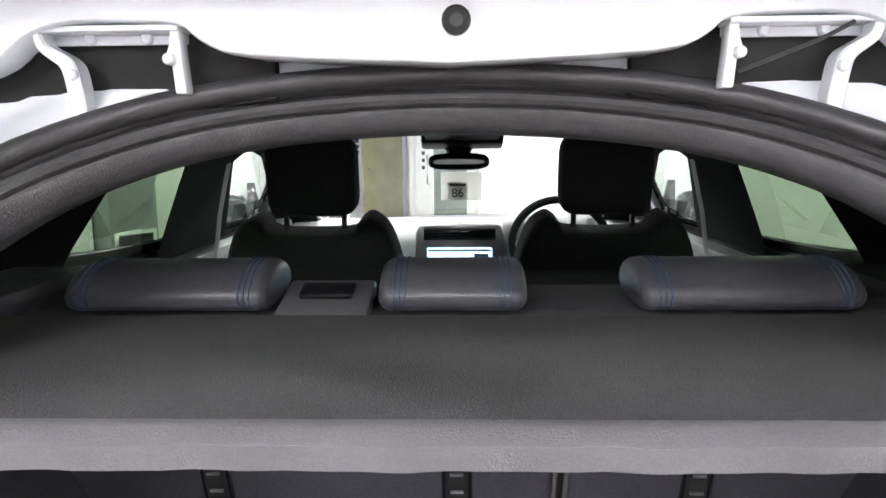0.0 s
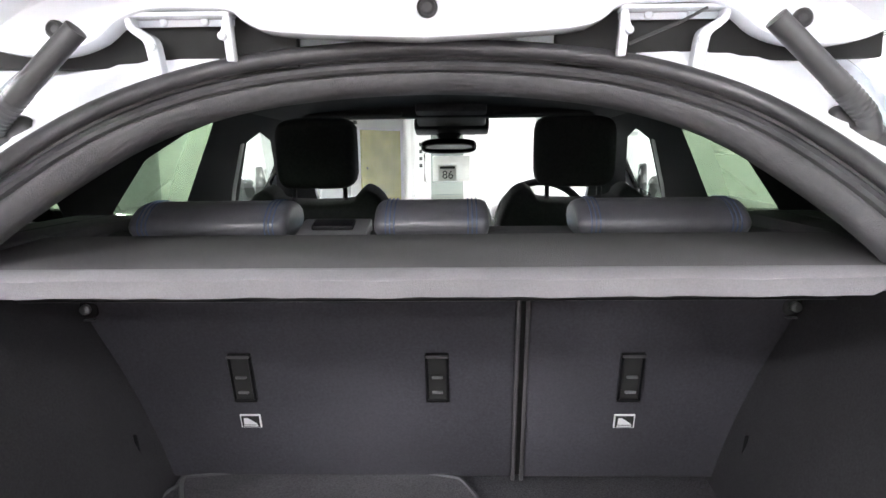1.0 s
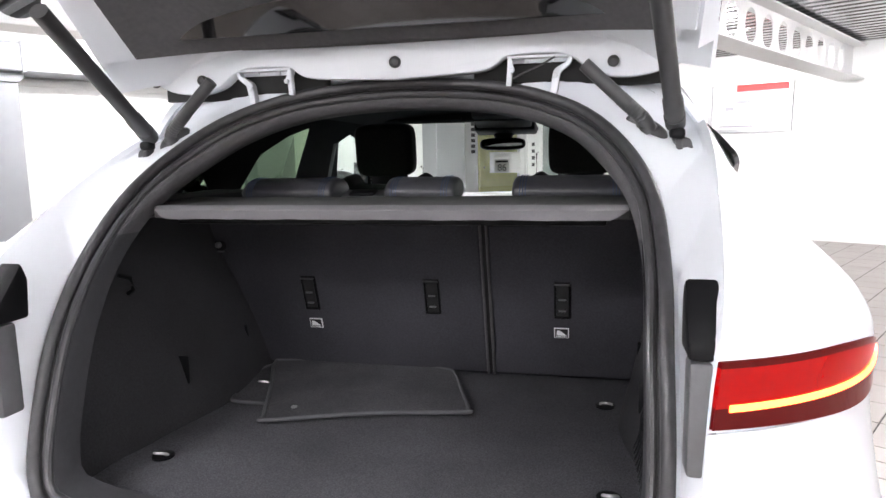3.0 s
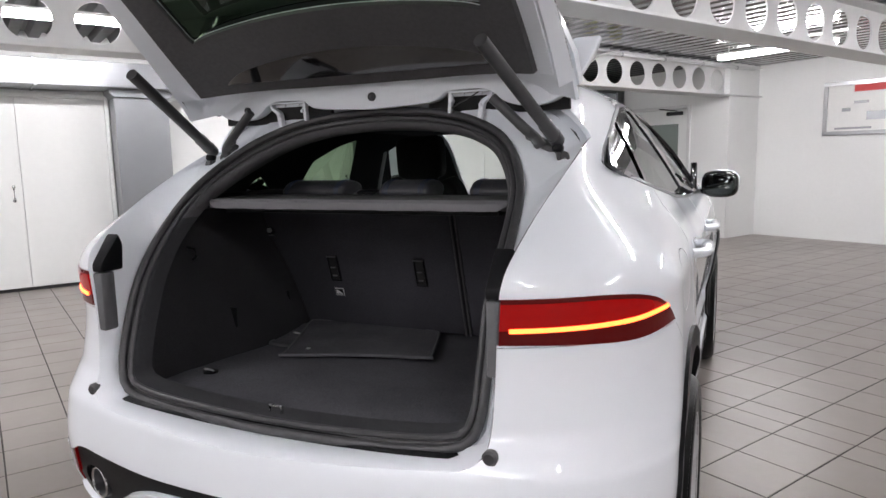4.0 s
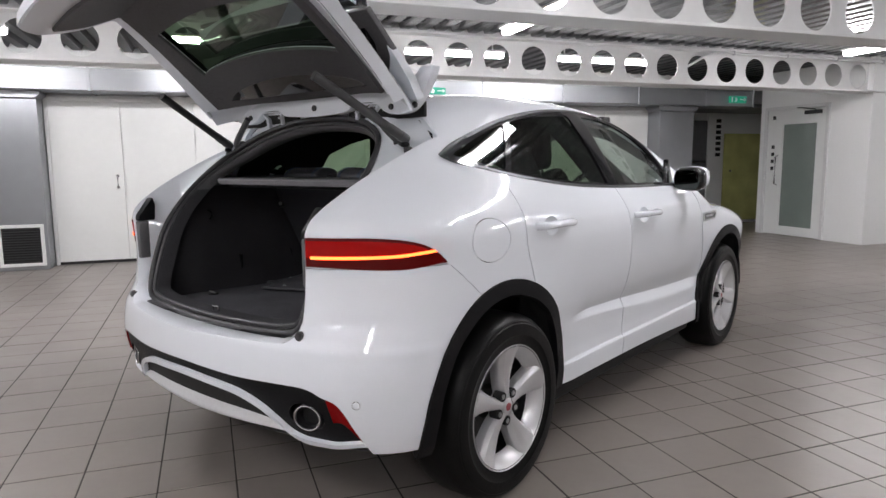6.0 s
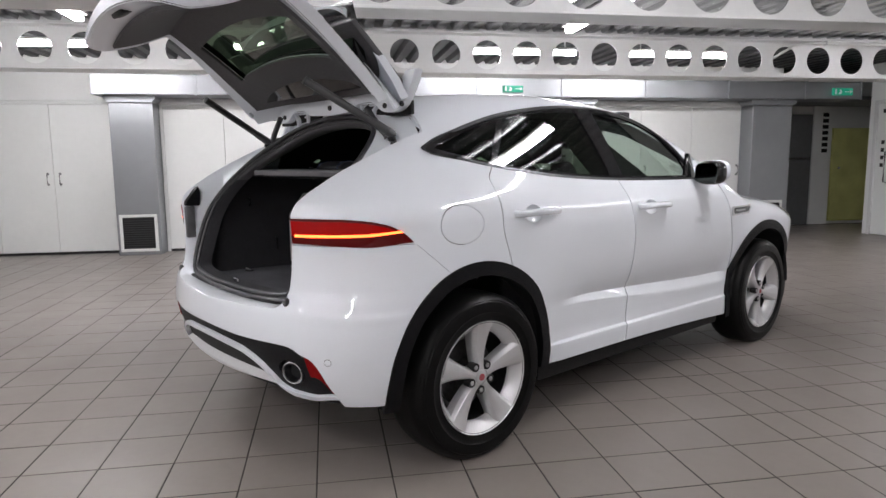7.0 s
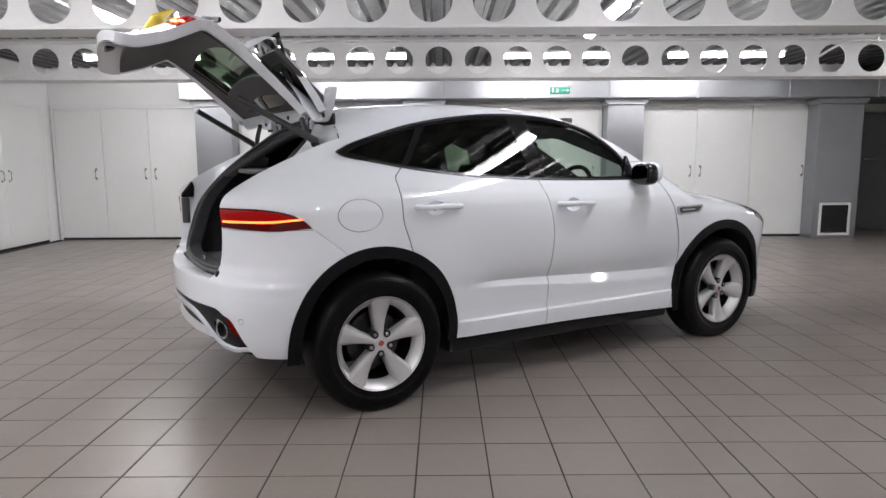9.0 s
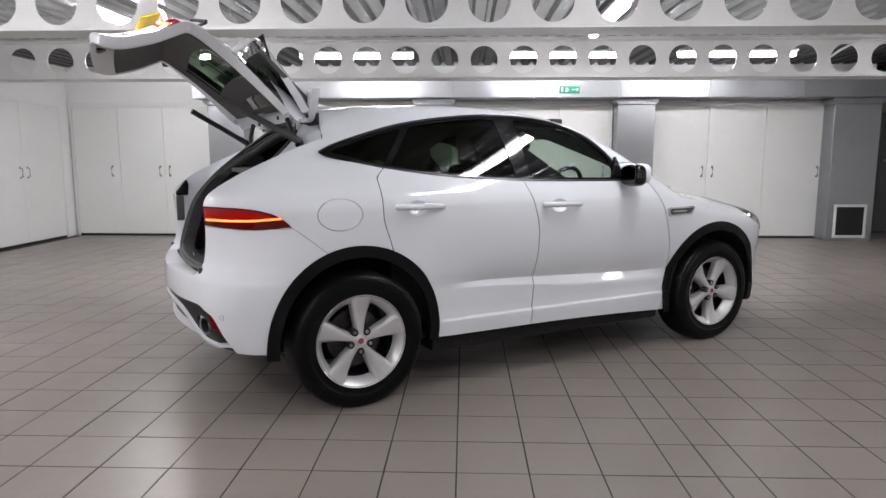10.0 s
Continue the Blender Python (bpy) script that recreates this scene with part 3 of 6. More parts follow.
def column(u, half):
    col = hall(thing("column", "grey boxed column with a vent grille at its foot", "column", group="boxed wall columns"))
    part("casing", block(u - half, u + half, 6.31, V1 + .01, 0, 2.10, .004, 1), M["galv"], col)
    part("capital", prism([(u - half - .05, 2.188), (u - half - .05, 2.150), (u - half, 2.102), (u + half, 2.102), (u + half + .05, 2.150), (u + half + .05, 2.188)], 6.265, V1 + .01, "y", .003, 1), M["galv"], col)
    g = part("grille_frame", join(join(block(u - .25, u + .25, 6.29, 6.308, .53, .57, .003, 1), block(u - .25, u + .25, 6.29, 6.308, .05, .09, .003, 1)),
                                  join(block(u - .25, u - .21, 6.29, 6.308, .09, .53, .003, 1), block(u + .21, u + .25, 6.29, 6.308, .09, .53, .003, 1))), M["cupboard"], col, "white grille frame")
    part("grille_back", block(u - .21, u + .21, 6.302, 6.309, .09, .53), M["shadow_gap"], g)
    for k in range(14):
        z = .105 + k * .0315
        part("slat", moved(block(-.21, .21, -.008, .008, -.0015, .0015), Matrix.Translation((u, 6.298, z)) @ Matrix.Rotation(radians(35), 4, "X")), M["grille"], g, smooth=False)
    return col


for u, half in COLUMNS:
    column(u, half)

duct = hall(thing("air_duct", "galvanised square air duct running along the wall above the columns", "duct"))
for a, b in ((-3.20, -1.87), (-1.87, -.53), (-.53, .80), (.80, 2.04), (2.04, 3.33), (3.33, 4.67), (4.67, 6.06), (6.06, 7.40), (7.40, 8.40)):
    part("duct_section", block(a + .004, b - .004, 6.10, V1 + .01, 2.19, 2.455, .006, 1), M["galv"], duct)
    part("duct_flange", block(b - .012, b + .022, 6.085, V1 + .01, 2.178, 2.467, .003, 1), M["galv"], duct)

structure("trim_wall", block(U0, 7.4, V1 - .012, V1 + .02, 2.152, 2.175), M["cupboard"], "thin white rail above the cupboard doors", "trim")


def exit_sign(m):
    sign = thing("exit_sign", "green emergency exit sign with white figure and arrow", "exit sign", HALL @ m)
    part("box", block(-.175, .175, -.02, .02, -.055, .055, .005), M["sign_green"], sign)
    bm = block(.03, .13, -.024, -.021, -.006, .006)
    join(bm, prism([(.12, .03), (.165, 0), (.12, -.03)], -.024, -.021, "y"))
    part("arrow", bm, M["white_ink"], sign, "white arrow", smooth=False)
    bm = block(-.15, -.12, -.024, -.021, -.04, .04)
    join(bm, prism([(-.09, -.035), (-.06, .0), (-.075, .03), (-.05, .035), (-.02, 0), (-.04, -.04)], -.024, -.021, "y"))
    part("pictogram", bm, M["white_ink"], sign, "white running pictogram", smooth=False)


exit_sign(Matrix.Translation((2.57, 6.07, 2.30)) @ Matrix.Diagonal((.85, 1, .85, 1)))
exit_sign(Matrix.Translation((8.03, 6.06, 2.30)))

# ---------------- recess and glazed door ----------------
rd = hall(thing("recess_door", "closed grey painted double door with push bars", "door"))
for a, b in ((7.50, 8.13), (8.14, 8.78)):
    leaf = part("door", block(a, b, 7.60, 7.64, .01, 2.05, .004, 1), M["dark_door"], rd)
    part("push_bar", block(a + .05, b - .05, 7.555, 7.575, 1.22, 1.26, .005), M["handle"], leaf, "steel push bar")
structure("trim_post", block(8.80, 9.20, 7.60, 7.648, 0, 2.2, .004, 1), M["wall"], "white panel with upright lettering beside the yellow panel", "trim")
yp = hall(thing("yellow_panel", "yellow-green glossy wall panel with a small knob", "panel"))
part("board", block(9.22, 10.5, 7.58, 7.645, .06, 1.80, .006), M["yellow_panel"], yp)
part("knob", lathe([(.02, 0), (.022, -.02), (.012, -.03), (.0, -.03)], 14, "y", (9.36, 7.58, 1.06)), M["handle"], yp, "steel knob")
notice = hall(thing("upright_notice", "column of dark illegible upright lettering on the white panel", "sign"))
for k in range(7):
    part("bar", block(8.99, 9.11, 7.594, 7.599, 1.35 + k * .11, 1.42 + k * .11), M["ink"], notice, smooth=False)
structure("soffit", block(7.42, 10.7, 6.32, 7.65, 2.20, 2.26), M["dark_door"], "dark low soffit over the recess", "ceiling")

structure("wall_door_a", block(8.6, 8.75, 5.98, 6.09, 0, 3.1), M["wall"], "white wall to one side of the glazed door")
structure("wall_door_b", block(8.6, 8.75, 4.25, 4.72, 0, 3.1), M["wall"], "white wall between door and corner")
structure("wall_door_c", block(8.6, 8.75, 4.72, 5.98, 2.16, 3.1), M["wall"], "white wall above the glazed door")
gd = hall(thing("glazed_door", "closed white door with a tall dark glass panel and overhead closer", "door"))
part("frame", join(join(block(8.57, 8.66, 4.72, 4.78, 0, 2.16, .004, 1), block(8.57, 8.66, 5.92, 5.98, 0, 2.16, .004, 1)), block(8.57, 8.66, 4.78, 5.92, 2.10, 2.16, .004, 1)), M["steel"], gd)
leaf = bmesh.new()
for b in ((4.785, 4.95, .012, 2.095), (5.60, 5.915, .012, 2.095), (4.95, 5.60, .012, .16), (4.95, 5.60, 1.86, 2.095)):
    block(8.595, 8.645, b[0], b[1], b[2], b[3], bm=leaf)
leaf = part("leaf", leaf, M["cupboard"], gd, smooth=False)
part("glass_panel", block(8.615, 8.622, 4.95, 5.60, .16, 1.86), M["door_glass"], leaf, "dark wired glass")
part("closer", block(8.545, 8.594, 4.86, 5.16, 2.00, 2.06, .006), M["grille"], leaf, "grey overhead door closer")
part("closer_arm", tube([(8.55, 4.95, 2.07), (8.55, 5.30, 2.12)], .010, 8), M["handle"], leaf)
part("pull_handle", tube([(8.595, 5.68, .85), (8.54, 5.68, .87), (8.54, 5.68, 1.33), (8.595, 5.68, 1.35)], .013, 10), M["handle"], leaf, "long steel pull handle")
# the dimness beyond the glass is put into this wall's dark grey
structure("wall_behind_door", block(9.9, 10.0, 4.25, 5.98, 0, 3.1), M["dark_door"], "wall beyond the glazed door, its dimness put into a dark grey")
label_bars = hall(thing("door_notice", "small dark illegible notices stuck beside the door glass", "sign"))
for z in (1.10, 1.22, 1.34, 1.46, 1.95):
    part("bar", block(8.589, 8.594, 5.76, 5.82, z, z + .06), M["ink"], label_bars, smooth=False)

pic = hall(thing("picture_board", "framed pale picture board with a red strip along its top", "picture"))
part("frame", join(join(block(U1 - .04, U1 - .005, 1.80, 3.02, 2.30, 2.36, .004, 1), block(U1 - .04, U1 - .005, 1.80, 3.02, 1.58, 1.64, .004, 1)),
                   join(block(U1 - .04, U1 - .005, 2.96, 3.02, 1.64, 2.30, .004, 1), block(U1 - .04, U1 - .005, 1.80, 1.86, 1.64, 2.30, .004, 1))), M["satin"], pic)
part("print", block(U1 - .02, U1 - .01, 1.86, 2.96, 1.64, 2.30), M["paper"], pic)
part("red_strip", block(U1 - .024, U1 - .021, 1.86, 2.60, 2.20, 2.295), M["red_paint"], pic, "red strip", smooth=False)
for k, (v, z, w, h) in enumerate(((2.7, 1.95, .12, .05), (2.5, 2.05, .2, .04), (2.3, 1.85, .25, .12), (2.05, 1.95, .2, .2), (2.6, 1.68, .5, .03))):
    part("print_shape", block(U1 - .023, U1 - .0205, v - w / 2, v + w / 2, z - h / 2, z + h / 2), M["galv"], pic, smooth=False)

# ================= the car's skin, cut into panels =================
class Patch:
    """A sheet of quads and odd polygons that can be cut along a line where a function is zero."""

    def __init__(self, V, Q, X=()):
        self.V, self.Q, self.X = V, Q, list(X)

    def cut(self, g):
        """The piece where g, or each of several, is below zero."""
        if type(g) is list:
            piece = self
            for one in g:
                piece = piece.cut(one)
            return piece
        val = g(self.V)
        inside = val < 0
        k = inside[self.Q].sum(1) if len(self.Q) else np.zeros(0)
        keep = self.Q[k == 4]
        odd = [list(f) for f in self.Q[(k > 0) & (k < 4)]] + self.X
        V, extra, made, X = self.V, [], {}, []
        for f in odd:
            out = []
            for i, a in enumerate(f):
                b = f[(i + 1) % len(f)]
                if inside[a]:
                    out.append(a)
                if inside[a] != inside[b]:
                    key = (min(a, b), max(a, b))
                    if key not in made:
                        p, q = key
                        t = val[p] / (val[p] - val[q])
                        made[key] = len(V) + len(extra)
                        extra.append(V[p] + (V[q] - V[p]) * t)
                    out.append(made[key])
            if len(out) > 2:
                X.append(out)
        return Patch(np.vstack([V, extra]) if extra else V, keep, X)

    def faces(self):
        return [list(f) for f in self.Q] + self.X

    def packed(self):
        F = self.faces()
        used = sorted({i for f in F for i in f})
        at = {o: n for n, o in enumerate(used)}
        return self.V[used], [[at[i] for i in f] for f in F]


def outward(P):
    e = 1e-3
    g = np.stack([body(P + e * np.eye(3)[i]) - body(P - e * np.eye(3)[i]) for i in range(3)], 1)
    return g / np.maximum(np.linalg.norm(g, axis=1, keepdims=True), 1e-9)


def skin():
    lo, hi = np.array([-1.1, -1.15, .12]), np.array([1.1, 3.85, 1.85])
    ilo, ihi = np.array([-.25, -.15, .48]), np.array([.25, 2.9, .95])
    xs, ys, zs = np.linspace(-1.1, 1.1, 81), np.linspace(lo[1], hi[1], 251), np.unique(np.r_[np.linspace(lo[2], hi[2], 131), np.linspace(.50, .63, 27), np.linspace(.28, .36, 13)].round(5))
    V, Q, seen = [], [], {}

    def grid(a, b, point):
        idx = np.empty((len(a), len(b)), int)
        for i, p in enumerate(a):
            for j, q in enumerate(b):
                w = point(p, q)
                key = tuple(round(c, 5) for c in w)
                if key not in seen:
                    seen[key] = len(V)
                    V.append(w)
                idx[i, j] = seen[key]
        for i in range(len(a) - 1):
            for j in range(len(b) - 1):
                Q.append((idx[i, j], idx[i + 1, j], idx[i + 1, j + 1], idx[i, j + 1]))

    grid(ys, zs, lambda y, z: (hi[0], y, z))
    grid(zs, ys, lambda z, y: (lo[0], y, z))
    grid(xs, ys, lambda x, y: (x, y, hi[2]))
    grid(xs, zs, lambda x, z: (x, lo[1], z))
    grid(zs, xs, lambda z, x: (x, hi[1], z))
    P = np.array(V)
    A = ilo + (P - lo) / (hi - lo) * (ihi - ilo)
    a, b = np.zeros(len(P)), np.ones(len(P))
    for _ in range(26):
        m = (a + b) / 2
        f = body(A + (P - A) * m[:, None])
        a, b = np.where(f < 0, m, a), np.where(f < 0, b, m)
    return Patch(A + (P - A) * ((a + b) / 2)[:, None], np.array(Q))


def poly_dist(points):
    """Signed distance to an outline in a plane, below zero inside."""
    A = np.array(points, float)
    B = np.roll(A, -1, 0)

    def f(p):
        d = np.full(len(p), 1e9)
        odd = np.zeros(len(p), bool)
        for a, b in zip(A, B):
            e, w = b - a, p - a
            t = np.clip((w @ e) / max(e @ e, 1e-12), 0, 1)
            d = np.minimum(d, ((w - t[:, None] * e) ** 2).sum(1))
            cross = ((p[:, 1] >= a[1]) != (p[:, 1] >= b[1]))
            with np.errstate(divide="ignore", invalid="ignore"):
                xi = a[0] + (p[:, 1] - a[1]) / (b[1] - a[1] if b[1] != a[1] else 1e-12) * e[0]
            odd ^= cross & (p[:, 0] < xi)
        return np.where(odd, -1, 1) * np.sqrt(d)

    return f


def flip(g):
    return lambda V: -one(g)(V)


def one(g):
    """A list of conditions as one function."""
    return (lambda V: np.max([one(h)(V) for h in g], 0)) if type(g) is list else g


def both(*gs):
    return list(gs)


def either(*gs):
    return lambda V: np.min([one(g)(V) for g in gs], 0)


def grown(g, d):
    return [grown(h, d) for h in g] if type(g) is list else (lambda V: g(V) - d)


def panel(name, patch, mat, parent, label="", thick=.0, lift=0.0, sharp=35):
    """A cut patch as one object; thick: how far its rim turns inwards."""
    V, F = patch.packed()
    if not F:
        return None
    N = outward(V)
    V = V + N * lift
    if thick:
        n = len(V)
        count = {}
        for f in F:
            for i, a in enumerate(f):
                b = f[(i + 1) % len(f)]
                count[(a, b)] = 1
        rim = [(a, b) for a, b in count if (b, a) not in count]
        W = V - N * thick
        F = F + [[i + n for i in reversed(f)] for f in F] + [[b, a, a + n, b + n] for a, b in rim]
        V = np.vstack([V, W])
    return solid(name, V, F, mat, parent, label, sharp=sharp)


SKIN = skin()
AXLES, HUB_Z, TYRE_R = (0.0, 2.69), .351, .364
SILL = curve([-.85, -.48, .5, 1.2, 2.17, 2.4, 3.2], [.34, .333, .300, .297, .268, .25, .22])
above_sill = lambda V: SILL(V[:, 1]) - V[:, 2]


def wheel_dist(V):
    return np.min([np.hypot(V[:, 1] - a, (V[:, 2] - .372) * 1.0) for a in AXLES], 0)


arch = lambda V: np.where(np.abs(V[:, 0]) > .5, wheel_dist(V) - .470, 1.0)          # inside: below zero
yz = lambda f: (lambda V: f(V[:, 1:3]))
DLO_LINE = np.vstack([smooth_line([(-.127, 1.322), (-.01, 1.374), (.334, 1.473), (.723, 1.531), (1.07, 1.549), (1.40, 1.528), (1.64, 1.455), (1.79, 1.325), (1.885, 1.165)], 6),
                      smooth_line([(1.885, 1.15), (1.38, 1.156), (.97, 1.168), (.6, 1.192), (.264, 1.234), (.028, 1.279), (-.10, 1.308)], 5)])
dlo_raw = yz(poly_dist(DLO_LINE))
dlo = lambda V: np.where(np.abs(V[:, 0]) > .3, dlo_raw(V), 1.0)
GAP_B = curve([.25, .326, .582, .826, 1.03, 1.167, 1.3], [1.10, 1.112, 1.140, 1.150, 1.112, 1.072, 1.05])
GAP_F = curve([.2, .276, .606, .92, 1.109, 1.2], [2.18, 2.193, 2.247, 2.187, 2.080, 2.03])
GAP_R = curve([.5, .853, 1.0, 1.18, 1.26], [.26, .180, .142, .142, .205])
low_side = lambda V: np.where(np.abs(V[:, 0]) > .5, V[:, 2] - 1.26, 1.0)
door_f = both(low_side, lambda V: GAP_B(V[:, 2]) - V[:, 1], lambda V: V[:, 1] - GAP_F(V[:, 2]))
door_r = both(low_side, lambda V: GAP_R(V[:, 2]) - V[:, 1], lambda V: V[:, 1] - GAP_B(V[:, 2]))
XT = curve([.60, .68, .705, .74, .95, 1.07, 1.2, 1.37, 1.45, 1.6], [.30, .47, .54, .575, .587, .597, .622, .655, .66, .66])
gate = both(lambda V: np.abs(V[:, 0]) - XT(V[:, 2]), lambda V: V[:, 1] + .09, lambda V: .685 + .03 * np.abs(V[:, 0]) - V[:, 2])
LAMP_UP = curve([-.80, -.60, -.52, -.44, -.40, -.36, -.333], [1.056, 1.055, 1.048, 1.030, 1.012, .983, .957])
lamp = both(lambda V: V[:, 2] - LAMP_UP(V[:, 1]), lambda V: .958 - .012 * step(-.7, -.5, V[:, 1]) * step(-.35, -.5, V[:, 1]) - V[:, 2],
            lambda V: V[:, 1] + .334, lambda V: .355 + .5 * (1.055 - V[:, 2]) - np.abs(V[:, 0]))
fuel = lambda V: np.where(V[:, 0] > .5, (np.hypot((V[:, 1] + .092) / .118, (V[:, 2] - 1.010) / .080) - 1) * .09, 1.0)
bumper = both(lambda V: V[:, 2] - .954, lambda V: V[:, 1] + .334 - 1.24 * (.957 - V[:, 2]), lambda V: V[:, 1] - .2)
screen = lambda V: np.where(V[:, 1] > 1.2, poly_dist(smooth_line([(-.50, 1.50), (0, 1.53), (.50, 1.50), (.565, 1.75), (.655, 2.36), (.35, 2.44), (0, 2.46), (-.35, 2.44), (-.655, 2.36), (-.565, 1.75)], 5, True))(V[:, :2]), 1.0)
screen = both(screen, lambda V: 1.05 - V[:, 2])
bonnet = both(lambda V: poly_dist([(-.70, 2.50), (0, 2.52), (.70, 2.50), (.68, 3.0), (.55, 3.34), (0, 3.44), (-.55, 3.34), (-.68, 3.0)])(V[:, :2]), lambda V: .80 - V[:, 2])
right = lambda V: -V[:, 0]
left = lambda V: V[:, 0]

car = thing("car", "white compact SUV with its tailgate raised, standing on grey tiles", "car")
GAP = .0029
outer = SKIN.cut(above_sill).cut(flip(arch))
painted = outer.cut(flip(dlo)).cut(flip(lamp)).cut(flip(screen)).cut(flip(gate))
for name, side in (("right", right), ("left", left)):
    half = painted.cut(side)
    dish = [(lambda y0, hz: (lambda V: (np.hypot((V[:, 1] - y0 - .115) / .060, (V[:, 2] - hz + .006) / .040) - 1) * .045))(y0, hz) for y0, hz in ((1.18, 1.017), (.225, 1.035))]
    fd = panel("front_door", half.cut(grown(door_f, -GAP)).cut(flip(dish[0])), M["paint"], car, "closed white front door", .004)
    rd_ = panel("rear_door", half.cut(grown(door_r, -GAP)).cut(flip(dish[1])), M["paint"], car, "closed white rear door", .004)
    s = 1 if name == "right" else -1
    for door, y0 in ((fd, 1.18), (rd_, .225)):
        hz = 1.017 if y0 > 1 else 1.035
        xx = float(side_width(np.array(y0 + .13), np.array(hz)))
        path = [(s * (xx - .004), y0, hz), (s * (xx + .034), y0 + .03, hz + .002), (s * (xx + .040), y0 + .13, hz + .004), (s * (xx + .034), y0 + .235, hz + .002), (s * (xx - .004), y0 + .262, hz)]
        part("handle", tube(smooth_line(path, 6), .020, 12, flat=.80), M["paint"], door, "white pull handle")
        V, F = [], []
        for k, r in enumerate((1.02, .9, .75, .55, .3, .02)):
            for q in np.linspace(0, 2 * math.pi, 25)[:-1]:
                y, z = y0 + .115 + .060 * r * math.cos(q), hz - .006 + .040 * r * math.sin(q)
                V.append((s * (float(side_width(np.array(y), np.array(z))) - .002 - .020 * (1 - min(r, 1) ** 2.5)), y, z))
        for k in range(5):
            for i in range(24):
                j = (i + 1) % 24
                F.append((k * 24 + i, k * 24 + j, k * 24 + 24 + j, k * 24 + 24 + i))
        solid("handle_recess", V, F, M["paint"], door, "dished recess behind the handle")
    panel("front_wing", half.cut(both(lambda V: GAP_F(V[:, 2]) + 2 * GAP - V[:, 1], lambda V: V[:, 2] - 1.13)).cut(flip(grown(bonnet, GAP))), M["paint"], car, "white front wing", .012)
rest = painted.cut(flip(grown(either(door_f, door_r), GAP)))
rest = rest.cut(either(lambda V: V[:, 1] - GAP_F(V[:, 2]), lambda V: 1.13 - V[:, 2]))
rest = rest.cut(flip(grown(fuel, .0018))).cut(flip(grown(bonnet, GAP)))
FRINGE = curve([0, .209, .3, .6, .645, .683, .725, .787, .80], [.566, .562, .560, .566, .560, .542, .526, .380, .30])
dark = both(lambda V: V[:, 2] - FRINGE(np.abs(V[:, 0])), lambda V: V[:, 1] + .55)
panel("rear_bumper", rest.cut(grown(bumper, -GAP)).cut(flip(grown(dark, 0))), M["paint"], car, "white rear bumper", .014)
panel("body_shell", rest.cut(flip(grown(bumper, 0))), M["paint"], car, "white body with rounded roof and rear quarters", .014)
panel("fuel_flap", painted.cut(grown(fuel, -.0014)), M["paint"], car, "closed oval fuel flap", .006)
panel("bonnet", painted.cut(grown(bonnet, -GAP)), M["paint"], car, "white bonnet", .012)

# lower rear: dark valance, pale trim strip, reflectors, tail pipes
valance = outer.cut(both(dark, lambda V: V[:, 1] + .50))
STRIP_UP = curve([0, .2, .30, .367, .43, .489, .532, .589, .68, .787], [.528, .521, .512, .495, .468, .425, .385, .368, .368, .384])
strip = both(lambda V: V[:, 2] - STRIP_UP(np.abs(V[:, 0])), lambda V: STRIP_UP(np.abs(V[:, 0])) - .021 + .006 * step(.55, .78, np.abs(V[:, 0])) - V[:, 2])
reflector = both(lambda V: FRINGE(np.abs(V[:, 0])) - .070 * step(.80, .70, np.abs(V[:, 0])) - .012 - V[:, 2], lambda V: .698 + .17 * (.53 - V[:, 2]) - np.abs(V[:, 0]), lambda V: STRIP_UP(np.abs(V[:, 0])) - V[:, 2])
under_strip = lambda V: V[:, 2] - STRIP_UP(np.abs(V[:, 0]))
pipe_hole = lambda V: (np.hypot((np.abs(V[:, 0]) - .604) / .070, (V[:, 2] - .452) / .050) - 1) * .05
panel("valance", valance.cut(flip(pipe_hole)).cut(flip(strip)).cut(flip(reflector)).cut(flip(both(under_strip, lambda V: np.abs(V[:, 0]) - .55))), M["plastic"], car, "black textured lower bumper", .012, -.012)
panel("skid_trim", valance.cut(strip), M["paint"], car, "pale trim strip round the diffuser", .02, .004)
V, F = [], []
xs_d, shape_d = np.linspace(-.50, .50, 41), ((0, .006), (.06, .020), (.35, .022), (.65, .012), (.84, .002), (.93, .000), (1, .010), (1.04, .10))
for x in xs_d:
    top_z = float(STRIP_UP(np.array(abs(x)))) - .016
    low_z = min(.372 + .05 * x * x, top_z - .004)
    for t, inset in shape_d:
        V.append((x, -.790 + .22 * x * x + inset, top_z + (low_z - top_z) * t))
n_d = len(shape_d)
for i in range(len(xs_d) - 1):
    for k in range(n_d - 1):
        F.append((i * n_d + k, i * n_d + k + 1, (i + 1) * n_d + k + 1, (i + 1) * n_d + k))
solid("diffuser", V, F, M["silver_diffuser"], car, "satin silver lower diffuser with a rounded lip", sharp=60)
for side in (right, left):
    panel("reflector", valance.cut(side).cut(reflector), M["reflector"], car, "red rear reflector", .01, -.004)
PIPE = lambda s: Matrix.Translation((s * .598, -.706, .450)) @ Matrix.Rotation(radians(18 * s), 4, "Z") @ Matrix.Diagonal((1.06, 1, .88, 1))
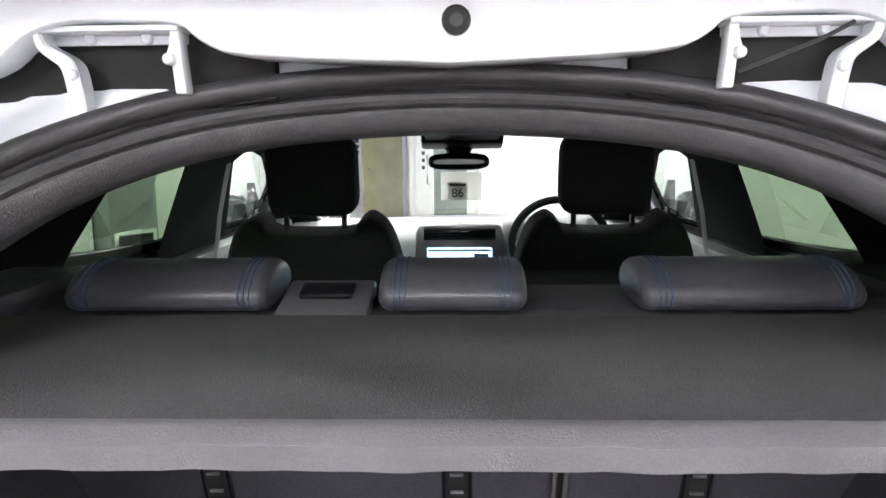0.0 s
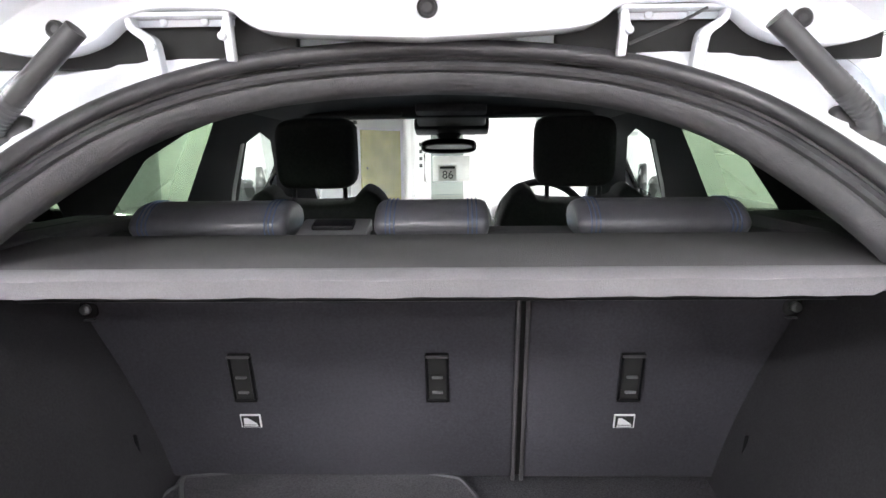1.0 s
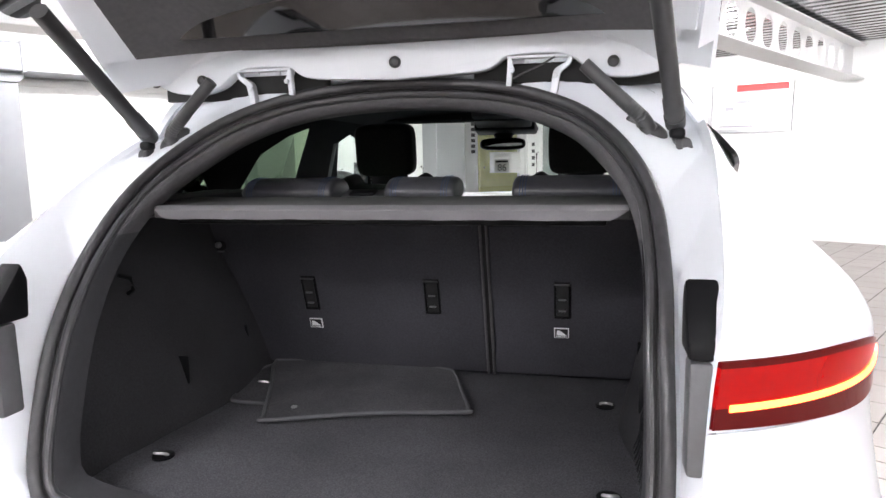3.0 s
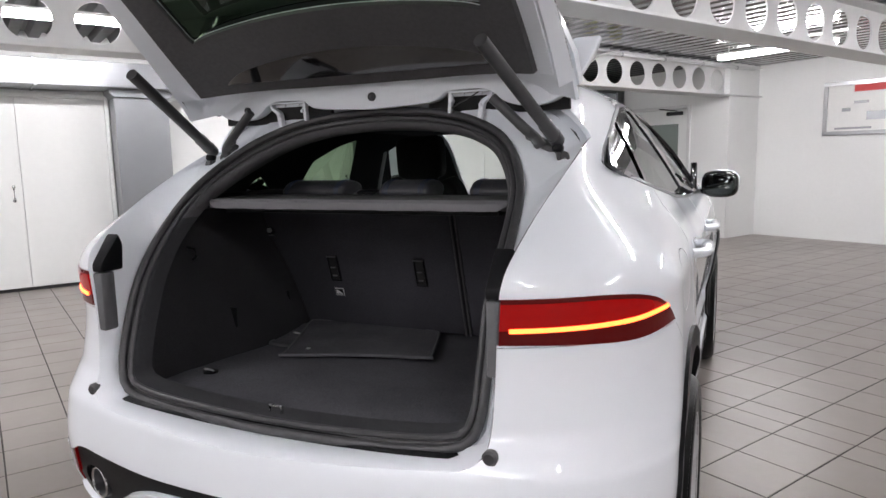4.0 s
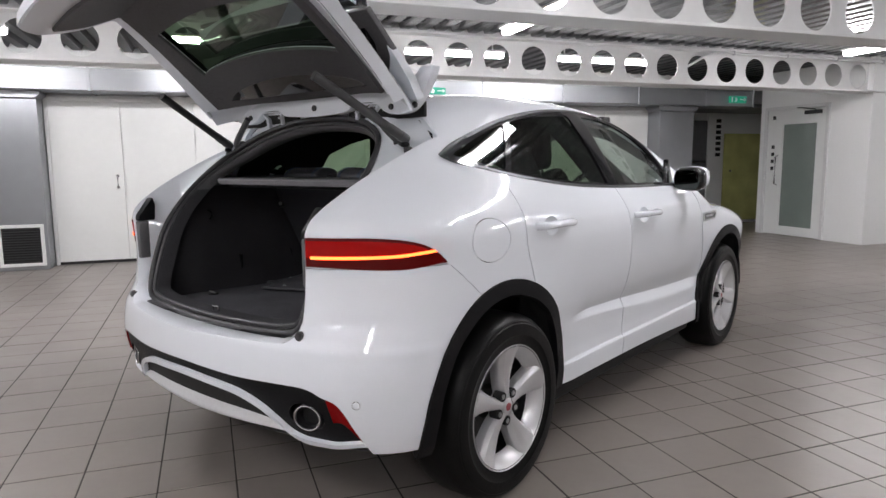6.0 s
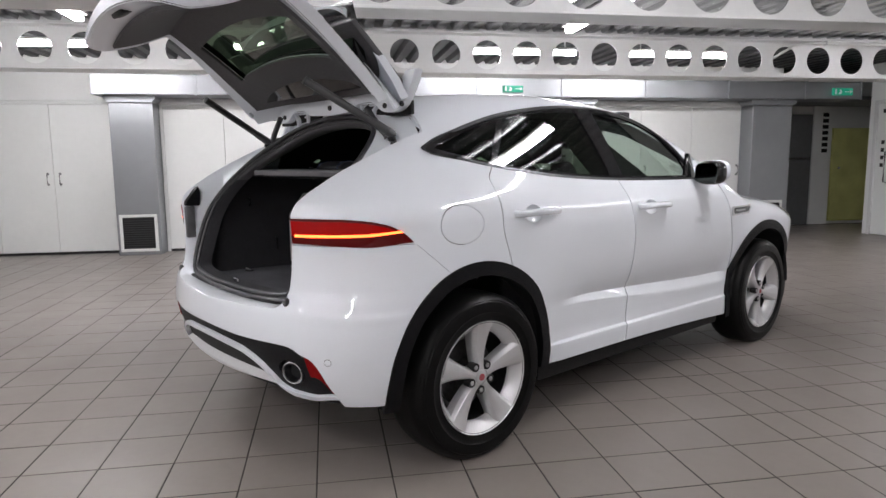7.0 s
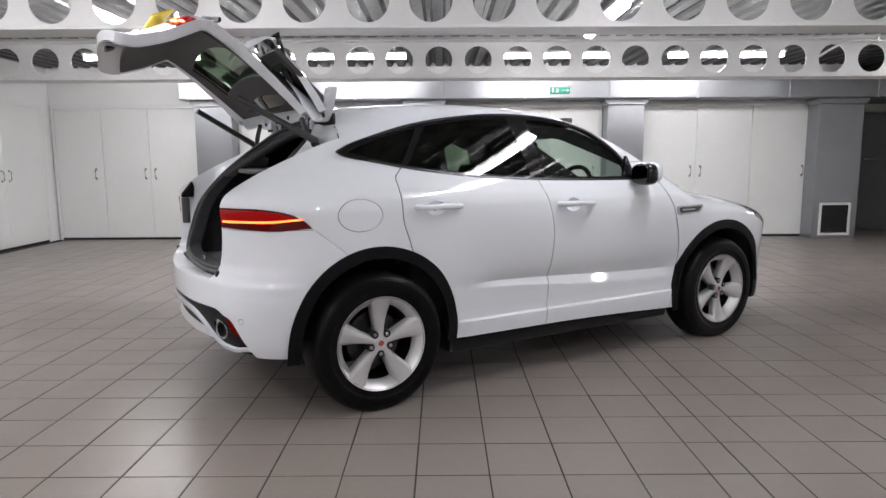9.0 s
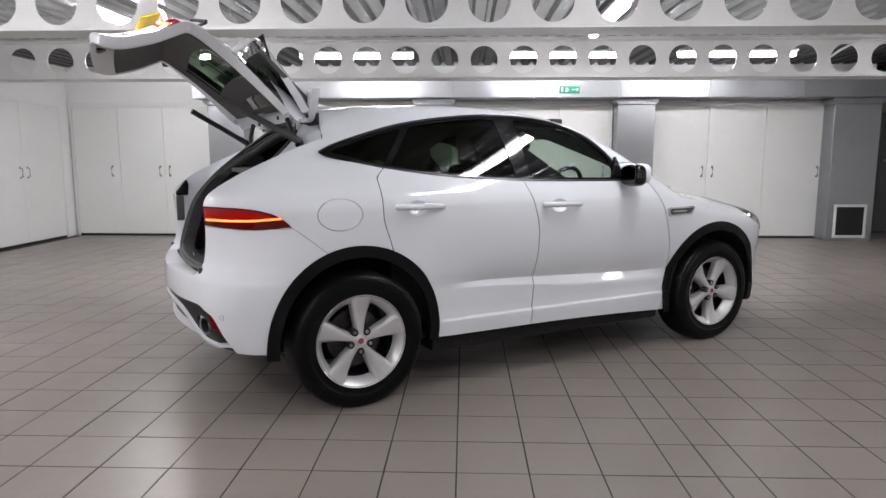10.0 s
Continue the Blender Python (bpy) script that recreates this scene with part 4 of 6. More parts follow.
for s in (1, -1):
    pipe = lathe([(.030, .10), (.046, .10), (.052, .0), (.050, -.012), (.043, -.012), (.038, .0), (.036, .09), (.0, .09)], 32, "y")
    pipe = moved(pipe, PIPE(s))
    p = part("tail_pipe", pipe, M["dark_metal"], car, "dark oval tail pipe with a chrome rim")
    well = lathe([(.064, .012), (.064, .105), (.0, .105)], 28, "y", caps=False)
    part("pipe_well", moved(well, PIPE(s)), M["under"], car, "black recess round the tail pipe")
    part("pipe_rim", moved(tube([(.047 * math.cos(q), -.012, .047 * math.sin(q)) for q in np.linspace(0, 2 * math.pi, 33)[:-1]], .0042, 8, closed=True, up=(0, 1, 0)), PIPE(s)), M["chrome"], p, "chrome rim")
    part("pipe_throat", moved(lathe([(.0, .02), (.037, .02), (.037, .03), (.0, .03)], 24, "y"), PIPE(s)), M["under"], p)
for s in (1, -1):
    x, z = .787, .522
    lo_, hi_ = -.75, -.3
    for _ in range(30):
        m_ = (lo_ + hi_) / 2
        if body(np.array([[s * x, m_, z]]))[0] > 0:
            lo_ = m_
        else:
            hi_ = m_
    nrm = Vector(outward(np.array([[s * x, lo_, z]]))[0])
    at = Matrix.Translation((s * x, lo_, z)) @ nrm.to_track_quat("Z", "Y").to_matrix().to_4x4()
    sensor = part("parking_sensor", moved(lathe([(.0125, -.004), (.0125, .0015), (.010, .003), (.0, .003)], 24, "z"), at), M["paint"], car, "small round parking sensor")
    part("sensor_ring", moved(lathe([(.0138, -.003), (.0138, .0014), (.0126, .0012), (.0126, -.003)], 24, "z", caps=False), at), M["under"], sensor, "dark seal ring")

# black wheel-arch lips
for s in (1, -1):
    for a in AXLES:
        lip = SKIN.cut(both(lambda V: -s * V[:, 0] + .5, lambda V: np.hypot(V[:, 1] - a, V[:, 2] - .372) - .478, lambda V: .418 - np.hypot(V[:, 1] - a, V[:, 2] - .372),
                            lambda V: (.30 if a == 0 else .24) - V[:, 2]))
        panel("wheel_arch_trim", lip, M["plastic"], car, "black plastic wheel-arch trim", .03, .010)
        well = lathe([(.425, s * .905), (.425, s * .60), (.40, s * .570), (.0, s * .570)], 40, "x", (0, a, .372))
        bmesh.ops.delete(well, geom=[v for v in well.verts if v.co.z < .31], context="VERTS")
        part("wheel_housing", well, M["under"], car, "black wheel housing")

# side glass and its black surround
pillar_c = lambda V: V[:, 1] - (.205 + (V[:, 2] - 1.24) * .79)
b_rear = lambda V: V[:, 1] - (1.035 - (V[:, 2] - 1.16) * .06)
b_front = lambda V: V[:, 1] - (1.135 + (V[:, 2] - 1.16) * .05)
in_dlo = grown(dlo, -.020)
quarter = both(in_dlo, grown(pillar_c, -.012), lambda V: -.085 - V[:, 1])
rear_pane = both(in_dlo, lambda V: -pillar_c(V) + .030, b_rear)
front_pane = both(in_dlo, lambda V: -b_front(V), lambda V: V[:, 1] - 1.80)
panes = either(quarter, rear_pane, front_pane)


def even_glass(patch):
    """The band of side glass drawn smooth, with one gentle bow in each direction."""
    P = patch.V[sorted({i for f in patch.faces() for i in f})]
    terms = lambda V: np.stack([np.ones(len(V)), V[:, 1], V[:, 2], V[:, 1] ** 2, V[:, 1] * V[:, 2], V[:, 2] ** 2], 1)
    fit = np.linalg.lstsq(terms(P), P[:, 0], rcond=None)[0]
    V = patch.V.copy()
    V[:, 0] = terms(V) @ fit
    return Patch(V, patch.Q, patch.X)


for side in (right, left):
    band = even_glass(outer.cut(grown(dlo, .004)).cut(side))
    panel("window_surround", band.cut(flip(panes)), M["gloss_black"], car, "gloss black window frames and pillars", .010, -.004)
    for g, nm, mt in ((quarter, "quarter_window", "window_tint"), (rear_pane, "rear_side_window", "window_tint"), (front_pane, "front_side_window", "window")):
        panel(nm, band.cut(grown(g, .004)), M[mt], car, "dark privacy glass" if mt == "window_tint" else "green-tinted side glass", 0, -.010)
    bar = outer.cut(side).cut(both(grown(dlo, .006), flip(grown(dlo, -.006)), lambda V: V[:, 1] - 1.86))
    panel("window_trim", bar, M["dark_metal"], car, "thin dark trim round the side windows", .012, .002)
panel("windscreen", outer.cut(grown(screen, .0)), M["screen_glass"], car, "clear laminated windscreen", 0, -.006)

# inner skins, so that gaps look dark and the cabin is closed
liner = SKIN.cut(both(above_sill, lambda V: V[:, 2] - 1.16, flip(gate))).cut(flip(lambda V: np.where(np.abs(V[:, 0]) > .5, wheel_dist(V) - .43, 1.0)))
liner = liner.cut(flip(both(grown(pipe_hole, -.002), lambda V: V[:, 1] + .3)))
panel("inner_shell", liner.cut(flip(both(dlo, lambda V: 1.14 - V[:, 2]))).cut(flip(grown(screen, .01))), M["under"], car, "dark inner body", 0, -.020)
open_r = yz(poly_dist([(.50, 1.10), (.50, 1.25), (.52, 1.36), (.65, 1.425), (.78, 1.460), (.82, 1.40), (.90, 1.25), (.99, 1.10)]))
open_f = yz(poly_dist([(1.15, 1.41), (1.225, 1.445), (1.40, 1.42), (1.74, 1.29), (1.99, 1.18), (1.95, 1.12), (1.52, 1.12)]))
open_q = yz(poly_dist([(.135, 1.24), (.132, 1.266), (.16, 1.295), (.19, 1.305), (.31, 1.24), (.29, 1.225)]))
inside_open = lambda V: np.where(np.abs(V[:, 0]) > .3, np.minimum(open_r(V), np.minimum(open_f(V), open_q(V))), 1.0)
roof_in = SKIN.cut(both(lambda V: 1.10 - V[:, 2], lambda V: -.09 - V[:, 1])).cut(flip(inside_open)).cut(flip(grown(screen, .01)))
panel("headlining", roof_in.cut(lambda V: 1.50 - V[:, 2]), M["headliner"], car, "dark headlining", 0, -.045)
panel("pillar_trim", roof_in.cut(lambda V: V[:, 2] - 1.50).cut(lambda V: V[:, 1] - 2.35), M["pillar"], car, "black pillar trims", 0, -.036)
# plain blocks under the car, set low and added to deepen its floor shadow
part("floor_pan", block(-.60, .60, -.28, 3.1, .175, .28), M["under"], car, "dark underside")
for s in (1, -1):
    part("sill_underside", block(*sorted((s * .59, s * .840)), .46, 2.22, .200, .30, .02), M["under"], car, "black underside of the sill")
part("rear_undertray", join(block(-.56, .56, -.44, -.27, .235, .33, .02), block(-.66, .66, -.53, -.435, .285, .33, .02)), M["under"], car, "dark rear underside")
part("scuttle", block(-.70, .70, 2.36, 2.42, .30, 1.05), M["under"], car)

# tail lamps on the body
BAR = curve([-.80, -.66, -.52, -.42, -.36], [.988, .990, .992, 1.000, 1.004])
bar = both(lambda V: V[:, 2] - BAR(V[:, 1]) - .0045, lambda V: BAR(V[:, 1]) - .0045 - V[:, 2], lambda V: V[:, 1] + .385)
for s, side in ((1, right), (-1, left)):
    lp = outer.cut(side).cut(both(grown(lamp, -.001), lambda V: XT(V[:, 2]) + .004 - np.abs(V[:, 0])))
    over_bar = lambda V: BAR(V[:, 1]) - V[:, 2]
    rim_line = grown(lamp, -.010)
    lob = panel("tail_lamp", lp.cut(over_bar).cut(rim_line), M["red_lens"], car, "lit red wrap-round tail lamp", .02, .003)
    panel("lens_edge", lp.cut(over_bar).cut(flip(rim_line)), M["dark_lens"], lob, "dark red edge of the lens", .02, .003)
    panel("lower_lens", lp.cut(flip(over_bar)), M["dark_lens"], lob, "dark red lower lens", .02, .003)
    panel("light_bar", lp.cut(bar).cut(lambda V: .612 - np.abs(V[:, 0])), M["light_bar"], lob, "glowing orange-red light bar", .004, .006)

# ================= tailgate opening =================
def on_skin_y(x, z):
    lo_, hi_ = -1.0, .6
    for _ in range(34):
        m_ = (lo_ + hi_) / 2
        lo_, hi_ = (m_, hi_) if body(np.array([[x, m_, z]]))[0] > 0 else (lo_, m_)
    return lo_


def on_skin_z(x, y):
    lo_, hi_ = 1.0, 1.8
    for _ in range(34):
        m_ = (lo_ + hi_) / 2
        lo_, hi_ = (lo_, m_) if body(np.array([[x, y, m_]]))[0] > 0 else (m_, hi_)
    return lo_


def mirrored_loop(half):
    """A closed loop from the points of its right half, listed from the top middle to the bottom middle."""
    return np.vstack([half, (np.array(half) * [-1, 1, 1])[::-1][1:-1]])


rim = [(x, -.088, on_skin_z(x, -.088)) for x in np.linspace(0, .62, 9)]
for z in (1.40, 1.34, 1.28, 1.2, 1.13, 1.07, 1.0, .92, .84, .78, .74):
    x = float(XT(np.array(z)))
    rim.append((x, on_skin_y(x, z), z))
for x in (.545, .47, .36, .24, .12, 0):
    z = .685 + .03 * x
    rim.append((x, on_skin_y(x, z), z))
seal_half = smooth_line([(-.2, -.105, 1.479), (0, -.095, 1.492), (.2, -.105, 1.479), (.34, -.140, 1.445), (.45, -.205, 1.384), (.53, -.335, 1.275), (.548, -.47, 1.15), (.545, -.575, 1.02), (.545, -.635, .87), (.535, -.665, .765),
                         (.485, -.680, .716), (.3, -.700, .700), (.0, -.712, .695), (-.3, -.700, .700)], 5)[5:-5]


def resample(P, n):
    P = np.array(P, float)
    s = np.r_[0, np.cumsum(np.linalg.norm(np.diff(P, axis=0), axis=1))]
    return np.stack([np.interp(np.linspace(0, s[-1], n), s, P[:, i]) for i in range(3)], 1)


N_RIM = 60
rim_h, seal_h = resample(rim, N_RIM), resample(seal_half, N_RIM)


def loft(name, curves, mat, parent, label="", closed=True, smooth=True):
    V = np.vstack(curves)
    n = len(curves[0])
    F = []
    for r in range(len(curves) - 1):
        for i in range(n if closed else n - 1):
            j = (i + 1) % n
            F.append((r * n + i, r * n + j, (r + 1) * n + j, (r + 1) * n + i))
    return solid(name, V, F, mat, parent, label, smooth, 50)


deep = np.array([0, .045, -.0])
centre_in = lambda P, k, dy: (P - np.array([0, 0, 1.08])) * [1 - k, 1, 1 - k] + [0, dy, 1.08]
edge0 = mirrored_loop(rim_h)
edge1 = mirrored_loop(centre_in(rim_h, .02, .03))
edge2 = mirrored_loop(centre_in(seal_h, -.035, .012))
edge3 = mirrored_loop(seal_h + [0, .01, 0])
loft("tailgate_channel", [edge0, edge1, edge2, edge3], M["paint"], car, "white painted channel round the boot opening")


def ring_line(inward, deep):
    """The seal's line moved towards the opening's middle and into the car."""
    P = mirrored_loop(seal_h)
    out = []
    for i in range(len(P)):
        t = Vector(P[(i + 2) % len(P)] - P[i - 2]).normalized()
        n = t.cross(Vector((0, 1, 0)))
        n.y = 0
        n.normalize()
        if n.dot(Vector((-P[i][0], 0, 1.08 - P[i][2]))) < 0:
            n = -n
        k = .22 + .78 * float(step(1.10, 1.38, P[i][2])) if inward > .024 else 1
        out.append(P[i] + np.array(n) * (.022 + (inward - .022) * k if k < 1 else inward) + np.array([0, deep, 0]))
    return np.array(out)


part("boot_seal", tube(ring_line(0, 0), .0115, 12, closed=True, up=(0, 1, .4)), M["seal"], car, "black rubber seal round the boot opening")
part("inner_bead", tube(ring_line(.0225, .010), .0085, 10, closed=True, up=(0, 1, .4)), M["seal"], car, "second rubber lip")
loft("seal_web", [ring_line(.004, .006), ring_line(.020, .014)], M["seal"], car, "dark web between the rubber lips")
rings = [ring_line(a, b) for a, b in ((.029, .012), (.033, .008), (.039, .009), (.051, .020), (.056, .032), (.058, .050), (.054, .080))]
upper = [i for i in range(len(rings[0])) if rings[0][i][2] > 1.17]
first_left = next(k for k in range(1, len(upper)) if upper[k] != upper[k - 1] + 1)
upper = upper[first_left:] + upper[:first_left]
lower = [i for i in range(len(rings[0])) if i not in upper]
lower = [lower[0] - 1] + lower + [lower[-1] + 1]
loft("opening_trim", [r[upper] for r in rings], M["ring"], car, "grey trim framing the top of the boot opening", closed=False)
# lower part of the same trim, the boot's shade put into a darker grey
loft("opening_trim", [r[lower] for r in rings], M["lining_dark"], car, "trim framing the foot of the boot opening, the boot's shade put into its colour", closed=False)

# rubber stops, dark tail-lamp backs and corner blocks beside the opening
for s in (1, -1):
    part("rubber_stop", moved(lathe([(.017, .03), (.017, -.004), (.012, -.009), (.0, -.010)], 24, "y"), Matrix.Translation((s * .582, on_skin_y(.582, .728), .728))), M["seal"], car, "round black rubber stop")
    y0 = on_skin_y(.60, 1.0)
    part("lamp_back", prism([(y0 + .004, 1.050), (y0 + .006, 1.072), (y0 + .072, 1.152), (y0 + .084, 1.120), (y0 + .078, 1.050)], *sorted((s * .560, s * .606)), "x", .006), M["plastic"], car, "black lamp housing corner")
    part("lamp_flange", block(*sorted((s * .562, s * .600)), y0 + .004, y0 + .05, .885, 1.048, .006), M["release"], car, "grey-black flange under the lamp")

# ================= boot =================
boot_z = .690
seat_y = lambda z: .238 - (z - boot_z) * .30
side_in = curve([.60, .69, .80, .95, 1.08, 1.22], [.535, .545, .560, .592, .632, .655])
bm = block(-.56, .56, -.66, .33, .63, boot_z, .006)
part("boot_floor", bm, M["carpet"], car, "dark carpeted boot floor")
part("sill_plate", prism([(-.715, .630), (-.715, .700), (-.70, .708), (-.655, .708), (-.635, .694), (-.60, .690), (-.60, .630)], -.50, .50, "x", .004), M["plastic"], car, "black plastic boot sill plate")
bm = block(-.085, .085, -.690, -.640, .700, .716, .006)
part("latch_cover", bm, M["plastic"], car, "black latch cover on the sill")
part("striker", tube([(-.018, -.672, .712), (-.018, -.672, .742), (.018, -.672, .742), (.018, -.672, .712)], .005, 8), M["chrome"], car, "bright steel striker loop")
for s in (1, -1):
    zs = np.linspace(.62, 1.235, 16)
    back_edge = curve([.62, .765, .87, 1.02, 1.15, 1.275], [-.665, -.655, -.625, -.565, -.46, -.325])
    V, F = [], []
    for j in range(28):
        for i, z in enumerate(zs):
            back = float(back_edge(np.array(z)))
            y = back + (.30 - back) * (j / 27) ** 1.4
            x = float(side_in(np.array(z)))
            x = x + (.055 - .0) * float(step(-.34, -.62, y)) * (1 - .2 * float(step(1.0, 1.2, z))) - .03 * float(step(-.50, -.66, y)) * 1.0
            bulge = .048 * math.exp(-((y + .06) / .20) ** 2 - ((z - .66) / .20) ** 2)          # wheel housing
            x = .515 + (x - .515) * float(step(0, .07, y - back))
            V.append((s * (x - bulge), y, z))
    m_ = len(zs)
    for j in range(27):
        for i in range(m_ - 1):
            F.append((j * m_ + i, j * m_ + i + 1, (j + 1) * m_ + i + 1, (j + 1) * m_ + i))
    trim = solid("boot_side_trim", V, F, M["soft_trim"], car, "dark grey moulded boot side lining")
    part("bag_hook", tube([(s * .595, -.335, 1.075), (s * .565, -.335, 1.07), (s * .560, -.335, 1.045), (s * .575, -.335, 1.035)], .0055, 8), M["plastic"], trim, "small black bag hook")
    part("side_vent", block(*sorted((s * .532, s * .56)), -.20, -.194, .78, .85, .002), M["plastic"], trim, "narrow black slot")
    part("trim_slot", moved(block(-.004, .004, -.003, .003, -.036, .036, .002, 1), Matrix.Translation((s * .553, .122, .812)) @ Matrix.Rotation(radians(14), 4, "X")), M["plastic"], trim, "narrow black slot beside the seat")
    for yy in (.06, -.40):
        eye = lathe([(.024, 0), (.024, .004), (.018, .005), (.0, .005)], 18, "z", (s * .470, yy, boot_z))
        ob = part("lashing_plate", eye, M["plastic"], trim)
        part("lashing_eye", tube(smooth_line([(s * .472 - .014, yy, boot_z + .005), (s * .472 - .013, yy - .010, boot_z + .012), (s * .472, yy - .018, boot_z + .016), (s * .472 + .013, yy - .010, boot_z + .012), (s * .472 + .014, yy, boot_z + .005)], 3), .0035, 8), M["bright_steel"], trim, "chrome lashing eye")
# net hanging from a hook in the right lining
net = bmesh.new()
for k in range(7):
    for lean in (-1, 1):
        y = -.338 - k * .016
        line = [(.552 - .004 * (j % 2) - .006 * j, y + lean * .010 * j - .004 * j, .932 - .036 * j - .004 * (k % 3)) for j in range(6)]
        tube(smooth_line(line, 2), .0018, 5, bm=net)
tube(smooth_line([(.556, -.330, .944), (.552, -.360, .934), (.551, -.400, .932), (.553, -.445, .940)], 5), .0032, 6, bm=net)
part("luggage_net", net, M["plastic"], car, "black elastic luggage net hanging in the boot corner")
part("net_hook", tube(smooth_line([(.575, -.330, .958), (.552, -.331, .956), (.546, -.332, .946), (.551, -.333, .938)], 4), .003, 8), M["release"], car, "small grey net hook")

# seat backs, seen from the boot
rear_seat = car_part("rear_seat", "split rear seat with black cloth back and leather headrests")


def back_panel(x0, x1):
    o = [(seat_y(.70), .70), (seat_y(1.20), 1.20), (seat_y(1.20) + .06, 1.215), (seat_y(1.20) + .13, 1.19), (seat_y(.72) + .17, .72)]
    return part("backrest", prism(o, x0, x1, "x", .012, 3), M["seat_back"], rear_seat, "black cloth seat back")


back_panel(-.645, .146)
back_panel(.163, .640)
part("split_filler", prism([(seat_y(.70) + .02, .70), (seat_y(1.19) + .02, 1.19), (seat_y(1.19) + .05, 1.19), (seat_y(.70) + .05, .70)], .140, .170, "x"), M["under"], rear_seat, "dark gap between the seat backs")
for x in (.146, .163):
    part("edge_cord", tube([(x, seat_y(.70) - .003, .70), (x, seat_y(1.2) - .003, 1.20)], .004, 6), M["ring"], rear_seat, "grey piping along the split")
for x in (-.365, 0.0, .357):
    z0, z1 = .898, .998
    fr = bmesh.new()
    sh = Matrix.Translation((x, seat_y(.940), .940)) @ Matrix.Rotation(math.atan(.30), 4, "X")
    for b in ((-.022, .022, -.008, .006, .044, .052), (-.022, -.016, -.008, .006, -.05, .044), (.016, .022, -.008, .006, -.05, .044), (-.022, .022, -.008, .006, -.056, -.048)):
        block(*b, .002, 1, bm=fr)
    part("tether_anchor", moved(fr, sh), M["plastic"], rear_seat, "black child-seat tether anchor frame")
    part("anchor_back", moved(block(-.017, .017, -.004, .004, -.05, .046), sh), M["under"], rear_seat)
    for dz, w in ((.049, .021), (.004, .010), (-.030, .010)):
        part("anchor_bar", moved(block(-w, w, -.0115, -.006, dz - .0022, dz + .0022, .001, 1), sh), M["ring"] if dz > .04 else M["release"], rear_seat, "grey anchor bar")
for x in (-.363, .354):
    sh = Matrix.Translation((x, seat_y(.842) - .001, .842)) @ Matrix.Rotation(math.atan(.30), 4, "X")
    part("label_badge", moved(block(-.020, .020, -.003, .0, -.016, .016, .001, 1), sh), M["white_ink"], rear_seat, "white pictogram label")
    part("badge_field", moved(block(-.0172, .0172, -.0042, -.0034, -.0132, .0132), sh), M["under"], rear_seat, smooth=False)
    part("badge_mark", moved(prism([(-.013, -.006), (-.012, .009), (-.005, .009), (.001, .005), (.012, -.004), (.013, -.006)], -.0056, -.0046, "y"), sh), M["white_ink"], rear_seat, smooth=False)
    part("badge_line", moved(block(-.014, .014, -.0056, -.0046, -.0105, -.0085), sh), M["white_ink"], rear_seat, smooth=False)
for s in (1, -1):
    y_c = seat_y(1.080)
    part("catch_recess", moved(cushion((.036, .012, .030), power=3), Matrix.Translation((s * .622, y_c, 1.080))), M["under"], rear_seat, "dark catch recess")
    part("release_catch", moved(lathe([(.009, .0), (.009, -.010), (.005, -.014), (.0, -.014)], 14, "y"), Matrix.Translation((s * .622, y_c - .004, 1.082))), M["satin"], rear_seat, "small bright release catch")
    part("catch_lip", moved(block(-.013, .013, -.010, .0, -.0015, .0015, .001, 1), Matrix.Translation((s * .622, y_c, 1.062))), M["release"], rear_seat)


def wide_rest(x0, x1):
    """A low rounded headrest, flatter behind."""
    o = [(.062, 1.214), (.046, 1.228), (.050, 1.246), (.082, 1.266), (.125, 1.272), (.175, 1.262), (.190, 1.235), (.165, 1.212), (.11, 1.208)]
    bm = prism(smooth_line(o, 3, True), x0, x1, "x", .0)
    bmesh.ops.bevel(bm, geom=[e for e in bm.edges if abs(e.verts[0].co.x - e.verts[1].co.x) < 1e-6], offset=.016, segments=4, profile=.5, affect="EDGES")
    return bm


for x0, x1 in ((-.505, -.24), (-.098, .092), (.235, .515)):
    hr = part("headrest", wide_rest(x0, x1), M["leather"], rear_seat, "black leather headrest with blue stitching")
    ends = (x0 + .028, x1 - .028)
    for e in ends:
        for dx in (-.007, 0, .007):
            P = [(e + dx, y, z) for y, z in smooth_line([(.058, 1.216), (.0445, 1.228), (.0488, 1.2465), (.0815, 1.2675), (.125, 1.2735), (.172, 1.264)], 4)]
            part("stitching", tube(P, .0012, 5), M["stitch"], rear_seat, "blue twin stitching")
    for px in (x0 + .08, x1 - .08):
        part("headrest_post", tube([(px, .11, 1.15), (px, .11, 1.215)], .006, 8), M["chrome"], rear_seat)
part("seat_cushion", block(-.62, .62, .35, .85, .55, .74, .05, 4), M["leather"], rear_seat, "black leather rear bench")
part("release_handle", prism([(.045, 1.200), (.045, 1.211), (.060, 1.216), (.150, 1.238), (.160, 1.205)], -.232, -.112, "x", .004), M["release"], rear_seat, "grey plastic seat release plate")
part("release_lever", moved(block(-.036, .036, -.020, .020, -.003, .006, .004, 2), Matrix.Translation((-.172, .105, 1.230)) @ Matrix.Rotation(radians(13), 4, "X")), M["plastic"], rear_seat, "black release lever")
part("backrest_top", prism([(.10, 1.17), (.10, 1.205), (.13, 1.216), (.24, 1.212), (.26, 1.17)], -.58, .58, "x", .006), M["suede"], rear_seat, "black cloth top of the backrest")

